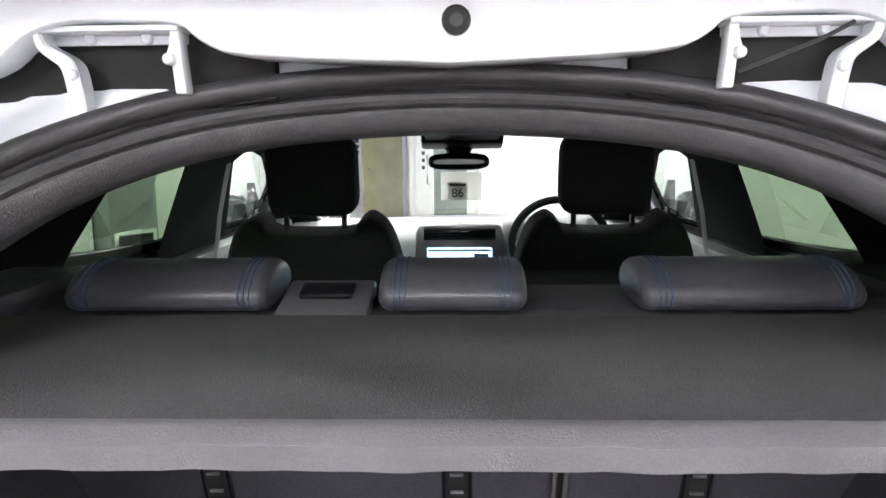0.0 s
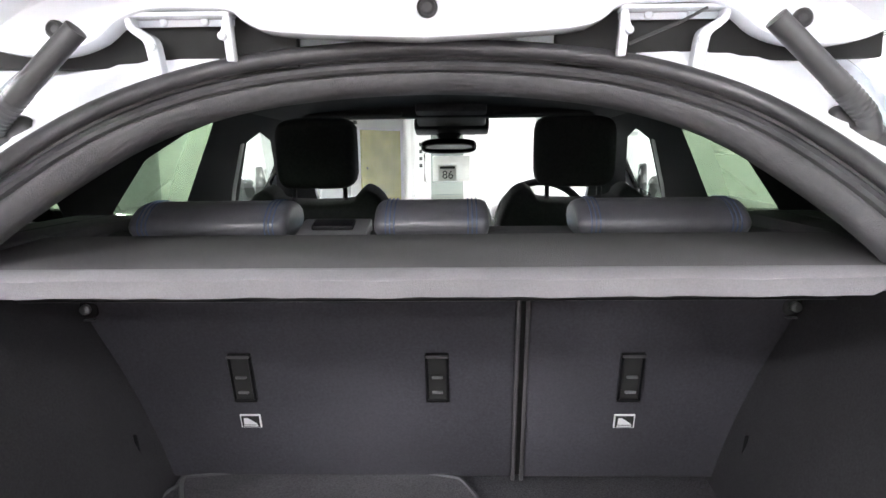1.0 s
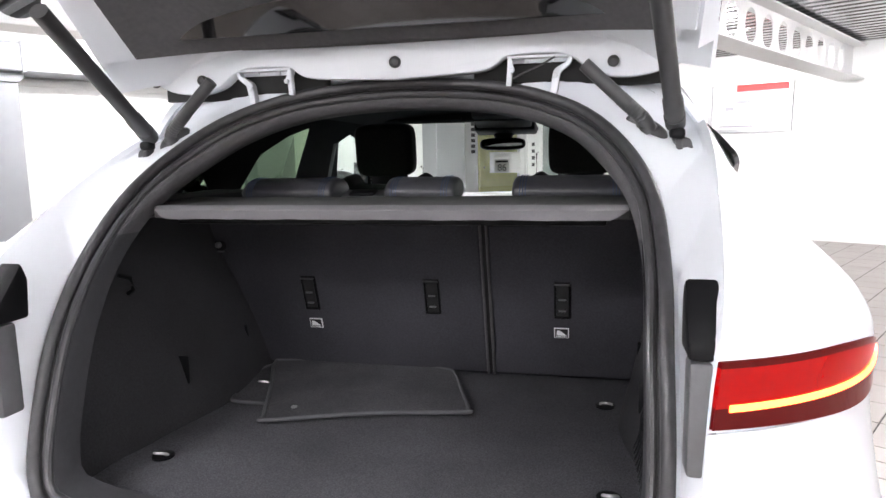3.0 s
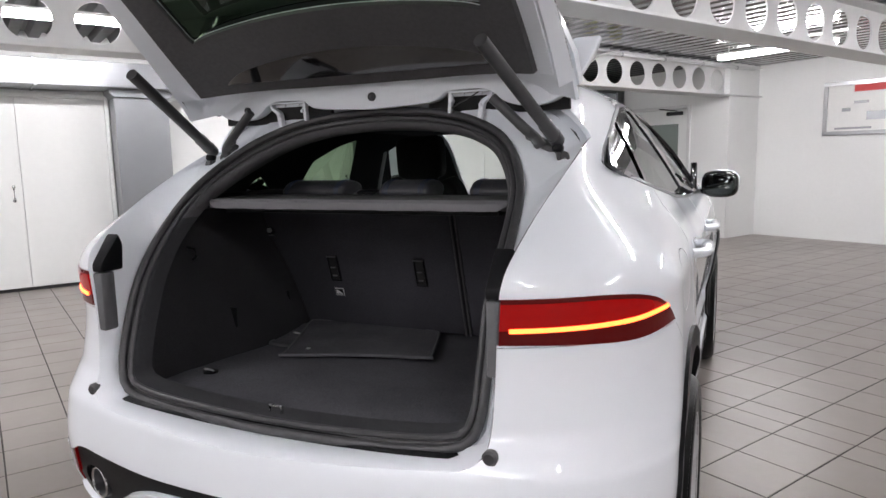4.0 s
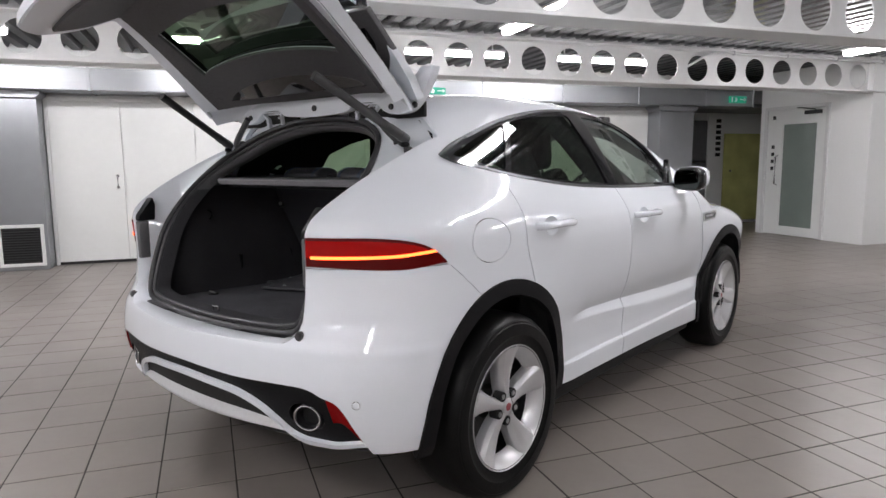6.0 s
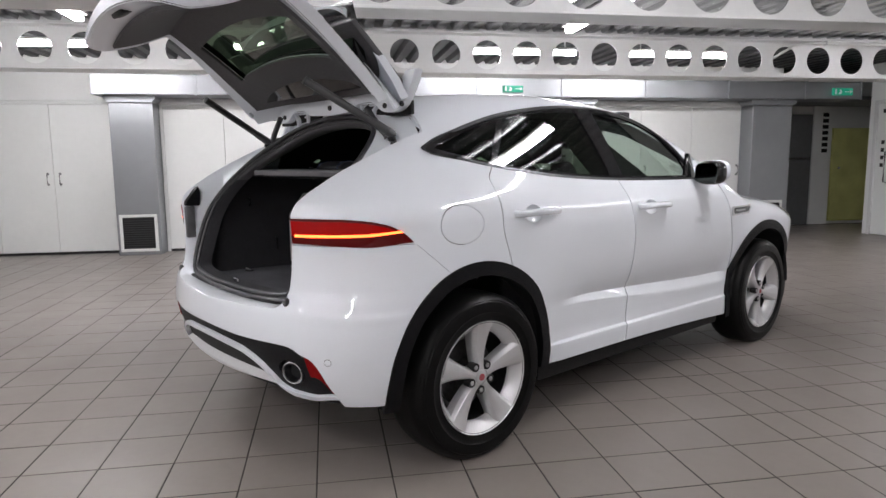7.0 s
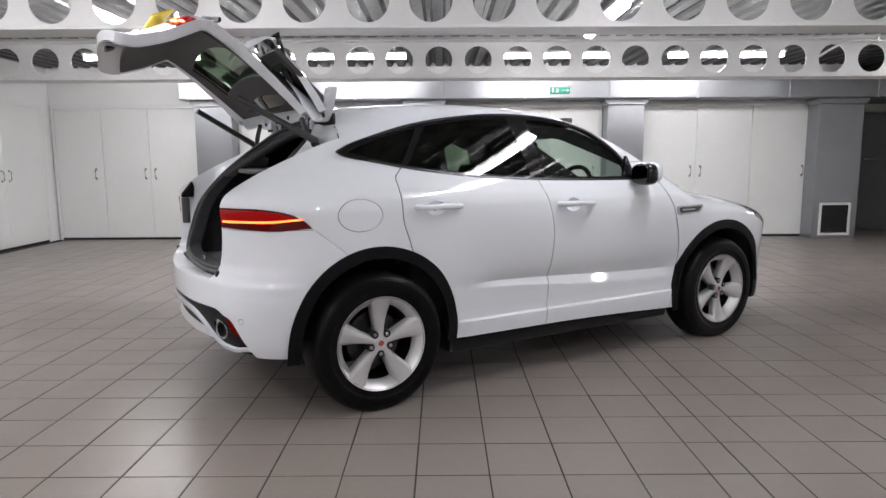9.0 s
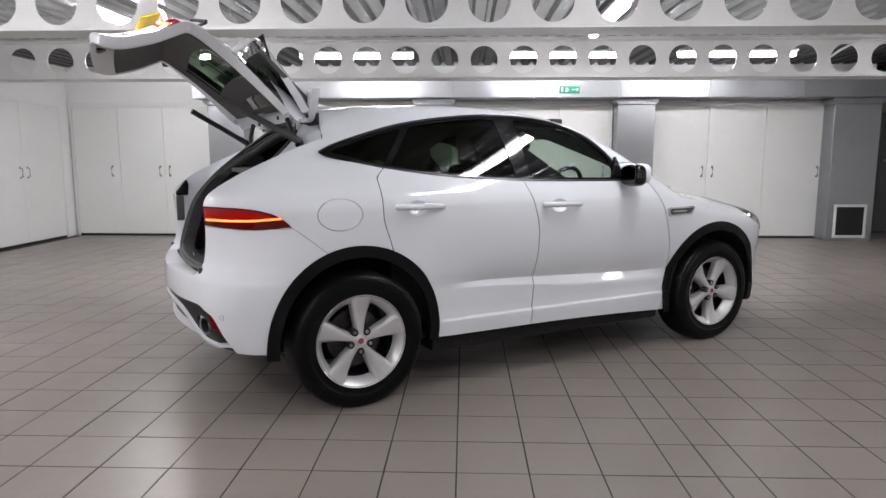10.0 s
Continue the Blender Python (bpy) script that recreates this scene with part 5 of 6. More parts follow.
shelf = thing("parcel_shelf", "grey felt parcel shelf with a pale rear edge", "parcel shelf")
bm = prism([(-.50, -.325), (.50, -.325), (.56, -.22), (.60, -.015), (-.60, -.015), (-.56, -.22)], 1.203, 1.229, "z", .004)
part("panel", bm, M["shelf"], shelf, "dark grey felt top")
sections = []
for x in np.linspace(-.490, .498, 61):
    wave = .0005 * math.sin(x * 31) + .0004 * math.sin(x * 67 + 1) + .0004 * math.sin(x * 113 + 2)
    end = min(x + .490, .498 - x)
    low = 1.203 + .018 * float(step(.030, .0, end)) + wave * .8
    back = -.344 + .010 * float(step(.018, .0, end)) + wave * .6
    sections.append(np.array([(x, back, low), (x, back - .002, 1.222 + wave), (x, back + .008, 1.231 + wave * .5), (x, -.322, 1.231), (x, -.322, low)]))
edge = loft("rear_edge", sections, M["shelf_edge"], shelf, "pale grey felt edge, slightly uneven")
part("inner_frame", block(-.46, .46, -.30, -.03, 1.188, 1.202, .004), M["plastic"], shelf)


def car_mat(pts, z, label):
    t_ = thing("car_mat", label, "mat", group="loose mats in the boot")
    line = smooth_line(pts, 4, True)
    part("carpet_sheet", prism([tuple(p) for p in line], z, z + .007, "z"), M["mat"], t_)
    cord = [(x, y, z + .006) for x, y in line]
    part("edge_binding", tube(cord, .005, 6, closed=True), M["binding"], t_, "stitched edge binding")
    return t_


car_mat([(-.475, -.09), (-.50, -.06), (-.53, .08), (-.53, .19), (-.47, .235), (-.30, .24), (-.30, -.10), (-.40, -.092)], .6915, "dark carpet car mat with bound edge lying under another")
m2 = car_mat([(-.325, -.215), (-.342, -.19), (-.43, .02), (-.510, .195), (-.487, .225), (-.33, .245), (-.095, .245), (.02, .225), (.055, .19), (.10, .06), (.140, -.06), (.130, -.082), (-.10, -.132)], .702, "dark carpet car mat with bound edge lying loose in the boot")
part("mat_clip", lathe([(.008, 0), (.008, .003), (.0, .003)], 12, "z", (-.29, -.13, .709)), M["satin"], m2, "small metal clip")

# ================= tailgate, built shut, then swung open =================
HINGE, OPEN = Vector((0, -.10, 1.535)), radians(70)
tailgate = car_part("tailgate", "raised white tailgate with dark rear window")
tailgate.matrix_basis = Matrix.Translation(HINGE) @ Matrix.Rotation(-OPEN, 4, "X") @ Matrix.Translation(-HINGE)
shut = SKIN.cut(grown(gate, -.005))
GLASS_LOW = curve([0, .38, .50, .587, .63, .655], [1.178, 1.180, 1.186, 1.202, 1.230, 1.36])
rear_pane_g = lambda V: GLASS_LOW(np.abs(V[:, 0])) - V[:, 2]
spoiler_edge = lambda V: 1.405 - .05 * np.abs(V[:, 0]) - V[:, 2]          # below zero: under the spoiler's skin
lampg = both(lamp, lambda V: np.abs(V[:, 0]) - XT(V[:, 2]) + .006)
panel("outer_skin", shut.cut(flip(rear_pane_g)).cut(flip(lampg)), M["paint"], tailgate, "white lower tailgate skin", .010)
panel("top_skin", shut.cut(both(rear_pane_g, spoiler_edge)), M["paint"], tailgate, "white upper skin before the spoiler", .010)
pane = shut.cut(both(rear_pane_g, flip(spoiler_edge)))
clear = lambda V: np.maximum(np.abs(V[:, 0]) - .50, np.maximum(1.205 - V[:, 2], V[:, 2] - 1.375))
panel("window_border", pane.cut(flip(clear)), M["gloss_black"], tailgate, "gloss black glass border", .004, -.002)
panel("rear_window", pane.cut(grown(clear, .004)), M["window_tint"], tailgate, "dark tinted rear window", 0, -.003)
for s, side in ((1, right), (-1, left)):
    lp = shut.cut(side).cut(lampg)
    lob = panel("tail_lamp", lp, M["red_lens"], tailgate, "lit red lamp on the tailgate", .02, .003)
# U-shaped lit element on each gate lamp
for s in (1, -1):
    P = [(.395, 1.012), (.410, .984), (.50, .984), (.515, 1.0), (.575, 1.0)]
    line = smooth_line(P, 3)
    path = [(s * x, on_skin_y(s * x, z) - .004, z) for x, z in line]
    part("light_element", tube(path, .0065, 8), M["light_bar"], tailgate, "glowing orange-red lamp element")
# spoiler: carries the roof line on over the glass
xs = np.linspace(-1, 1, 31)
V, F, rows_ = [], [], []
for k, y in enumerate((-.12, -.20, -.30, -.40, -.50, -.565, -.585)):
    w = .645 - .14 * float(step(-.15, -.585, y))
    row = []
    for t in xs:
        x = t * w
        yy = y + .06 * t * t * float(step(-.3, -.585, y))
        z = float(ROOF(np.array(yy))) - .10 * x * x - .10 * max(abs(x) - .45, 0) ** 2 - .035 * abs(t) ** 6
        row.append((x, yy, z + .004))
    rows_.append(row)
low_rows = [[(x, y, z - .022 - .02 * step(-.5, -.2, y)) for x, y, z in r] for r in rows_]
for r in rows_ + low_rows:
    V += r
nr, nc = len(rows_), len(xs)
for a in (0, nr):
    for i in range(nr - 1):
        for j in range(nc - 1):
            q = (a * nc + i * nc + j, a * nc + i * nc + j + 1, a * nc + (i + 1) * nc + j + 1, a * nc + (i + 1) * nc + j)
            F.append(q if a else q[::-1])
for j in range(nc - 1):
    F.append(((nr - 1) * nc + j, (nr - 1) * nc + j + 1, (2 * nr - 1) * nc + j + 1, (2 * nr - 1) * nc + j)[::-1])
for i in range(nr - 1):
    F.append((i * nc, (i + 1) * nc, (nr + i + 1) * nc, (nr + i) * nc)[::-1])
    F.append((i * nc + nc - 1, (i + 1) * nc + nc - 1, (nr + i + 1) * nc + nc - 1, (nr + i) * nc + nc - 1))
solid("spoiler", V, F, M["paint"], tailgate, "white roof spoiler")
part("under_spoiler", prism([(-.20, 1.40), (-.555, 1.432), (-.46, 1.385), (-.33, 1.375)], -.54, .54, "x", .004), M["gloss_black"], tailgate, "gloss black panel under the spoiler")
part("wiper_arm", tube([(.0, -.735, 1.195), (.03, -.765, 1.225), (.12, -.745, 1.232), (.36, -.70, 1.222)], .011, 8, flat=.6), M["plastic"], tailgate, "black wiper arm")
part("wiper_blade", tube([(.02, -.712, 1.200), (.2, -.708, 1.203), (.40, -.688, 1.205)], .008, 8, flat=.8), M["plastic"], tailgate, "black wiper blade")
part("wiper_boss", lathe([(.028, 0), (.028, -.03), (.02, -.04), (0, -.04)], 20, "y", (0, -.715, 1.19)), M["plastic"], tailgate)
# plate, its lamps and bars in place of lettering
part("number_plate", moved(block(-.26, .26, -.004, .004, -.056, .056, .003, 1), Matrix.Translation((.03, -.806, .988)) @ Matrix.Rotation(radians(0), 4, "X")), M["plate"], tailgate, "yellow number plate with dark bars")
for x, w in ((-.17, .05), (-.115, .05), (-.062, .03), (-.02, .05), (.075, .06), (.14, .05), (.20, .05)):
    part("bar", block(.03 + x - w / 2, .03 + x + w / 2, -.8135, -.8105, .950, 1.026), M["ink"], tailgate, smooth=False)
for x in (-.13, .19):
    part("plate_lamp", block(x - .035, x + .035, -.800, -.780, 1.062, 1.068, .002, 1), M["plate_lamp"], tailgate, "lit number-plate lamp")
part("release_recess", block(-.03, .09, -.802, -.78, 1.060, 1.066, .002, 1), M["under"], tailgate, "dark release recess")
part("maker_emblem", moved(lathe([(.03, 0), (.034, -.004), (.03, -.008), (.02, -.006), (0, -.006)], 24, "y"), Matrix.Translation((0, on_skin_y(0, 1.135), 1.135)) @ Matrix.Rotation(radians(-35), 4, "X")), M["chrome"], tailgate, "plain chrome emblem")
for s, w in ((1, .15), (-1, .12)):
    for k in range(5):
        x = s * .45 + (k - 2) * w / 5
        part("script_bar", block(x - .010, x + .010, on_skin_y(x, .805) - .003, on_skin_y(x, .805) + .004, .797, .813), M["chrome"], tailgate, "small chrome model badge")
# inner side: white frame, grey trim, latch
inner = SKIN.cut(grown(gate, -.012))
hole = lambda V: np.maximum(np.abs(V[:, 0]) - .47, np.maximum(1.22 - V[:, 2], V[:, 2] - 1.365))
trim_area = both(lambda V: np.abs(V[:, 0]) - XT(V[:, 2]) + .075, lambda V: .79 - V[:, 2], lambda V: V[:, 1] + .20)
panel("inner_frame", inner.cut(flip(hole)).cut(lambda V: V[:, 1] + .19), M["paint"], tailgate, "white painted inner frame", .004, -.050)
panel("inner_trim", inner.cut(flip(hole)).cut(trim_area), M["ring"], tailgate, "dark grey inner trim panel", .014, -.054)
panel("edge_return", shut.cut(flip(grown(gate, -.014))).cut(lambda V: V[:, 1] + .15), M["paint"], tailgate, "white folded edge", .046, -.002)
part("latch_housing", block(-.07, .07, -.795, -.735, .70, .76, .008), M["plastic"], tailgate, "black latch housing")
part("grab_recess", block(.20, .34, -.735, -.715, .80, .86, .008), M["under"], tailgate, "dark grab recess")
part("rubber_plug", moved(lathe([(.013, .004), (.013, -.004), (.010, -.007), (.006, -.004), (.0, -.004)], 20, "y", (.005, -.152, 1.532)), tailgate.matrix_basis.inverted()), M["strut"], tailgate, "round rubber plug")

# hinges, stays and wiring conduits stay with the body
BACK = tailgate.matrix_basis.inverted()
for s in (1, -1):
    inner_leg = prism([(s * .247, 1.472), (s * .258, 1.472), (s * .260, 1.498), (s * .266, 1.506), (s * .262, 1.516), (s * .260, 1.530), (s * .251, 1.530), (s * .250, 1.506)], -.138, -.120, "y", .002)
    part("hinge_arm", inner_leg, M["paint"], car, "white painted tailgate hinge arm")
    outer_leg = smooth_line([(.342, 1.452), (.345, 1.482), (.350, 1.502), (.366, 1.513), (.376, 1.519), (.380, 1.530), (.387, 1.530), (.385, 1.515), (.374, 1.505), (.364, 1.497), (.360, 1.480), (.355, 1.452)], 3, True)
    part("hinge_arm", prism([(s * x, z) for x, z in outer_leg], -.142, -.120, "y", .002, 1), M["paint"], car, "white painted tailgate hinge arm")
    plate_ = block(*sorted((s * .250, s * .387)), -.142, -.112, 1.5285, 1.5345, .002)
    join(plate_, block(*sorted((s * .252, s * .385)), -.116, -.111, 1.520, 1.530, .002))
    part("hinge_plate", plate_, M["paint"], car, "white hinge plate")
    for x, z in ((.260, 1.503), (.352, 1.490), (.290, 1.5255), (.345, 1.5255)):
        part("hinge_bolt", lathe([(.0055, .004), (.0055, -.003), (.004, -.005), (.0, -.005)], 12, "y", (s * x, -.142 if z < 1.51 else -.118, z)), M["paint"], car, "painted hinge bolt")
    foot, ball, head = Vector((s * .614, -.200, 1.300)), Vector((s * .586, -.213, 1.390)), Vector((s * .515, -.57, 1.590))
    stay = part("gas_stay", tube([ball, ball.lerp(head, .16), ball.lerp(head, .17), head], [.019, .019, .0165, .0165], 14), M["strut"], car, "grey powered tailgate stay")
    part("stay_collar", tube([ball.lerp(head, -.06), ball.lerp(head, -.045), ball.lerp(head, .03), ball.lerp(head, .035)], [.0165, .0195, .0205, .0185], 16), M["strut"], stay, "grey stay collar")
    knuckle = Vector((s * .592, -.206, 1.362))
    part("stay_knuckle", moved(cushion((.030, .030, .022), power=3), Matrix.Translation(knuckle)), M["plastic"], stay, "dark ball joint")
    lug = smooth_line([(.583, 1.352), (.600, 1.356), (.617, 1.350), (.622, 1.335), (.632, 1.305), (.632, 1.290), (.622, 1.280), (.611, 1.288), (.604, 1.312), (.596, 1.330)], 3, True)
    part("stay_bracket", prism([(s * x, z) for x, z in lug], -.206, -.192, "y", .002, 1), M["strut"], stay, "grey bracket bolted to the body")
    part("bracket_fold", prism([(s * .588, 1.352), (s * .600, 1.350), (s * .606, 1.312), (s * .600, 1.306), (s * .592, 1.322)], -.214, -.204, "y", .002, 1), M["strut"], stay)
    part("bracket_bolt", lathe([(.006, .004), (.006, -.004), (.0, -.005)], 6, "y", (s * .621, -.206, 1.296)), M["dark_metal"], stay, "dark bolt")
    bel = smooth_line([(s * .538, -.188, 1.372), (s * .532, -.198, 1.388), (s * .500, -.206, 1.418), (s * .460, -.208, 1.456), (s * .412, -.208, 1.502)], 14)
    rad = [.0140 + (.0011 if 16 < k < 34 and k % 2 else 0) + .006 * max(0, 1 - k / 9) for k in range(len(bel))]
    conduit = part("wiring_conduit", tube(bel, rad, 14), M["strut"], car, "grey ribbed rubber wiring conduit")
    pad = moved(cushion((.092, .030, .046), power=2.6), Matrix.Translation((s * .535, -.176, 1.371)) @ Matrix.Rotation(radians(31 * s), 4, "Y"))
    part("conduit_boot", pad, M["strut"], conduit, "oval rubber boot on the body")
    # black gutter behind the hinges and the rounded lobes of the gate's inner frame
    part("roof_gutter", prism([(s * .172, 1.468), (s * .31, 1.452), (s * .385, 1.466), (s * .600, 1.470), (s * .600, 1.530), (s * .172, 1.545)], -.106, -.088, "y", .003), M["under"], car, "black gutter behind the hinges")
    for x in (.470, .595):
        part("rubber_plug", moved(lathe([(.012, .004), (.012, -.004), (.009, -.007), (.005, -.004), (.0, -.004)], 16, "y", (s * x, -.152, 1.512)), BACK), M["strut"], tailgate, "round rubber plug")
part("loose_cable", tube(smooth_line([(.262, -.135, 1.487), (.29, -.15, 1.498), (.325, -.155, 1.512), (.352, -.155, 1.526)], 5), .0022, 6), M["strut"], car, "thin loose cable at the hinge")
half = smooth_line([(0.000, 1.495), (0.183, 1.504), (0.228, 1.518), (0.246, 1.532), (0.289, 1.536), (0.350, 1.536), (0.390, 1.524), (0.422, 1.499), (0.466, 1.484), (0.522, 1.482), (0.572, 1.495), (0.616, 1.530), (0.666, 1.600), (0.688, 1.650)], 3)
upper = smooth_line([(0.622, 1.650), (0.588, 1.617), (0.522, 1.586), (0.333, 1.576), (0.000, 1.573)], 3)
right_edge = [tuple(p) for p in half] + [tuple(p) for p in upper]
outline = right_edge + [(-x, z) for x, z in right_edge[::-1][1:-1]]
part("frame_crown", moved(prism(outline, -.150, -.108, "y", .004), BACK), M["paint"], tailgate, "white gate frame with rounded lobes at the hinges")
slab = prism([(-.144, 1.564), (-.150, 1.580), (-.40, 1.82), (-.38, 1.835), (-.12, 1.585)], -.60, .60, "x", .004)
part("upper_trim", moved(slab, BACK), M["ring"], tailgate, "dark grey inner trim of the tailgate")

# ================= wheels =================
def wheel():
    """A five-spoke alloy wheel about the origin, its face towards +x."""
    w = car_part("wheel", "five-spoke silver alloy wheel with black tyre")
    R, W = TYRE_R, .115
    prof = [(.240, -W + .01), (.266, -W), (.314, -W - .006), (.345, -W + .006), (.359, -W + .03), (R, -W + .06), (R, W - .06), (.359, W - .03), (.345, W - .006), (.335, W + .001), (.331, W + .001), (.327, W + .005), (.314, W + .007), (.285, W + .006), (.281, W + .003), (.266, W), (.246, W - .003), (.240, W - .01)]
    part("tyre", lathe(prof, 72, "x", caps=False), M["tyre"], w, "black road tyre")
    barrel = lathe([(.238, W - .002), (.244, W - .000), (.246, W - .008), (.232, W - .016), (.216, W - .045), (.206, -.09), (.232, -W + .012), (.228, -W + .012), (.200, -.092)], 72, "x", caps=False)
    part("rim", barrel, M["dark_metal"], w, "dark inner barrel of the rim")
    part("rim_lip", lathe([(.199, W - .062), (.204, W - .046), (.226, W - .017), (.236, W - .005), (.2445, W + .002), (.2475, W - .008), (.236, W - .026)], 72, "x", caps=False), M["alloy"], w, "broad silver alloy rim flange")
    spokes = bmesh.new()
    for k in range(5):
        prof = [(.034, .022, .095, .016), (.070, .024, .090, .018), (.11, .031, .089, .019), (.16, .042, .094, .018), (.205, .053, .103, .014), (.237, .061, .1135, .006)]
        rows_s = []
        for r, h, x, d in prof:
            rows_s.append([(x - .055, -h * 1.10, r), (x - d, -h * 1.02, r), (x, -h * .66, r), (x + .004, h * .12, r), (x, h * .72, r), (x - d, h * 1.02, r), (x - .055, h * 1.10, r)])
        own = bmesh.new()
        vs = [[own.verts.new(p) for p in r] for r in rows_s]
        for a, b in zip(vs, vs[1:]):
            for i in range(7):
                own.faces.new((a[i], a[(i + 1) % 7], b[(i + 1) % 7], b[i]))
        own.faces.new(vs[0][::-1])
        own.faces.new(vs[-1])
        bmesh.ops.recalc_face_normals(own, faces=own.faces[:])
        own_edges = [e for e in own.edges if abs(e.verts[0].co.z - e.verts[1].co.z) > .01]
        bmesh.ops.bevel(own, geom=own_edges, offset=.0022, segments=2, affect="EDGES", profile=.5)
        moved(own, Matrix.Rotation(2 * math.pi * k / 5 + .06, 4, "X"))
        join(spokes, own)
    part("spokes", spokes, M["alloy"], w, "five broad silver spokes")
    part("hub", lathe([(.060, .045), (.062, .080), (.052, .090), (.034, .092), (.0, .092)], 40, "x"), M["alloy"], w)
    part("centre_cap", lathe([(.031, .090), (.031, .0965), (.026, .0995), (.0, .0995)], 28, "x"), M["alloy"], w, "grey centre cap")
    part("cap_badge", lathe([(.016, .0985), (.015, .1008), (.0, .1008)], 24, "x"), M["cap_red"], w, "dull red badge disc")
    for k in range(5):
        q = 2 * math.pi * (k + .5) / 5 + .06
        c = (0, .057 * -math.sin(q), .057 * math.cos(q))
        part("wheel_nut", lathe([(.0108, .086), (.0108, .0990), (.0085, .1010), (.0, .1010)], 6, "x", c), M["satin"], w, "steel wheel nut")
        # raised black disc: the shade of a nut's recess as colour
        part("nut_recess", lathe([(.0195, .060), (.0195, .0968), (.0175, .0978), (.0165, .0965), (.0, .0965)], 24, "x", c), M["under"], w, "black disc round the nut, a recess's shade put into its colour")
    part("brake_disc", lathe([(.0, -.004), (.150, -.004), (.150, -.026), (.0, -.026)], 48, "x"), M["disc"], w, "steel brake disc")
    part("caliper", moved(block(-.03, .045, -.035, .035, .10, .17, .012), Matrix.Rotation(radians(70), 4, "X")), M["dark_metal"], w, "dark brake caliper")
    part("hub_back", lathe([(.0, -.05), (.07, -.05), (.07, .04), (.0, .04)], 24, "x"), M["under"], w)
    return w


first = wheel()
first.matrix_basis = Matrix.Translation((.826, 0, HUB_Z)) @ Matrix.Rotation(radians(-5), 4, "X")
for s, a, spin in ((1, AXLES[1], 40), (-1, 0, 15), (-1, AXLES[1], 60)):
    w = copy_thing(first, Matrix.Translation((s * (.826 if a == 0 else .804), a, HUB_Z)) @ (Matrix.Identity(4) if s > 0 else Matrix.Rotation(math.pi, 4, "Z")) @ Matrix.Rotation(radians(spin), 4, "X"))

# door mirrors
for s in (1, -1):
    o = Vector((s * .945, 1.85, 1.183))
    shell = moved(cushion((.185, .105, .142), power=3.0), Matrix.Translation(o) @ Matrix.Rotation(radians(-8 * s), 4, "Z"))
    mir = part("door_mirror", shell, M["gloss_black"], car, "black-backed door mirror with white cap")
    cap = moved(cushion((.175, .080, .128), power=2.8), Matrix.Translation(o + Vector((s * .010, .042, .010))) @ Matrix.Rotation(radians(-8 * s), 4, "Z"))
    part("mirror_cap", cap, M["paint"], mir, "white mirror cap")
    gl = moved(cushion((.155, .012, .115), power=4), Matrix.Translation(o + Vector((0, -.050, 0))) @ Matrix.Rotation(radians(-8 * s), 4, "Z"))
    part("mirror_glass", gl, M["mirror"], mir, "mirror glass")
    part("mirror_foot", tube([(s * .80, 1.86, 1.13), (s * .84, 1.86, 1.14), (s * .89, 1.855, 1.15)], [.030, .022, .024], 10, flat=.7), M["gloss_black"], mir)
    part("mirror_sail", prism([(1.78, 1.15), (1.80, 1.30), (1.89, 1.16)], *sorted((s * .800, s * .832)), "x", .004), M["gloss_black"], mir)

# wing vents, headlamps, roof aerial
for s in (1, -1):
    on_side = both(left if s < 0 else right, lambda V: .60 - np.abs(V[:, 0]))
    shape = lambda pts: yz(poly_dist(pts))
    frame_v, field_v, bar_v = shape([(2.205, .905), (2.196, .963), (2.470, .965), (2.420, .912)]), shape([(2.222, .915), (2.215, .954), (2.445, .955), (2.408, .921)]), shape([(2.245, .930), (2.243, .942), (2.385, .943), (2.375, .932)])
    v_ = panel("wing_vent", SKIN.cut(both(*on_side, frame_v)).cut(flip(field_v)), M["chrome"], car, "chrome-edged wing vent", .012, .006)
    panel("vent_inset", SKIN.cut(both(*on_side, grown(field_v, .001))), M["gloss_black"], v_, "", .006, .003)
    panel("vent_bar", SKIN.cut(both(*on_side, bar_v)), M["satin"], v_, "", .006, .006)
    hl = SKIN.cut(both(left if s < 0 else right, lambda V: .60 - np.abs(V[:, 0]), yz(poly_dist([(2.86, 1.0), (3.10, .965), (3.36, .80), (3.30, .75), (3.05, .86)]))))
    panel("headlamp", hl, M["chrome"], car, "clear headlamp", .01, .003)
fin = bmesh.new()
rings = []
for z, y0, y1, w in ((1.585, -.02, .165, .030), (1.605, -.022, .13, .024), (1.625, -.024, .07, .015), (1.640, -.022, .02, .006)):
    z = z + .018
    rings.append([fin.verts.new((w * math.sin(q) * (1 - .4 * math.cos(q)), (y0 + y1) / 2 + (y1 - y0) / 2 * math.cos(q), z)) for q in np.linspace(0, 2 * math.pi, 17)[:-1]])
for a, b in zip(rings, rings[1:]):
    for i in range(16):
        fin.faces.new((a[i], a[(i + 1) % 16], b[(i + 1) % 16], b[i]))
fin.faces.new(rings[-1])
fin.faces.new(rings[0][::-1])
bmesh.ops.recalc_face_normals(fin, faces=fin.faces[:])
part("roof_aerial", fin, M["paint"], car, "white shark-fin aerial")

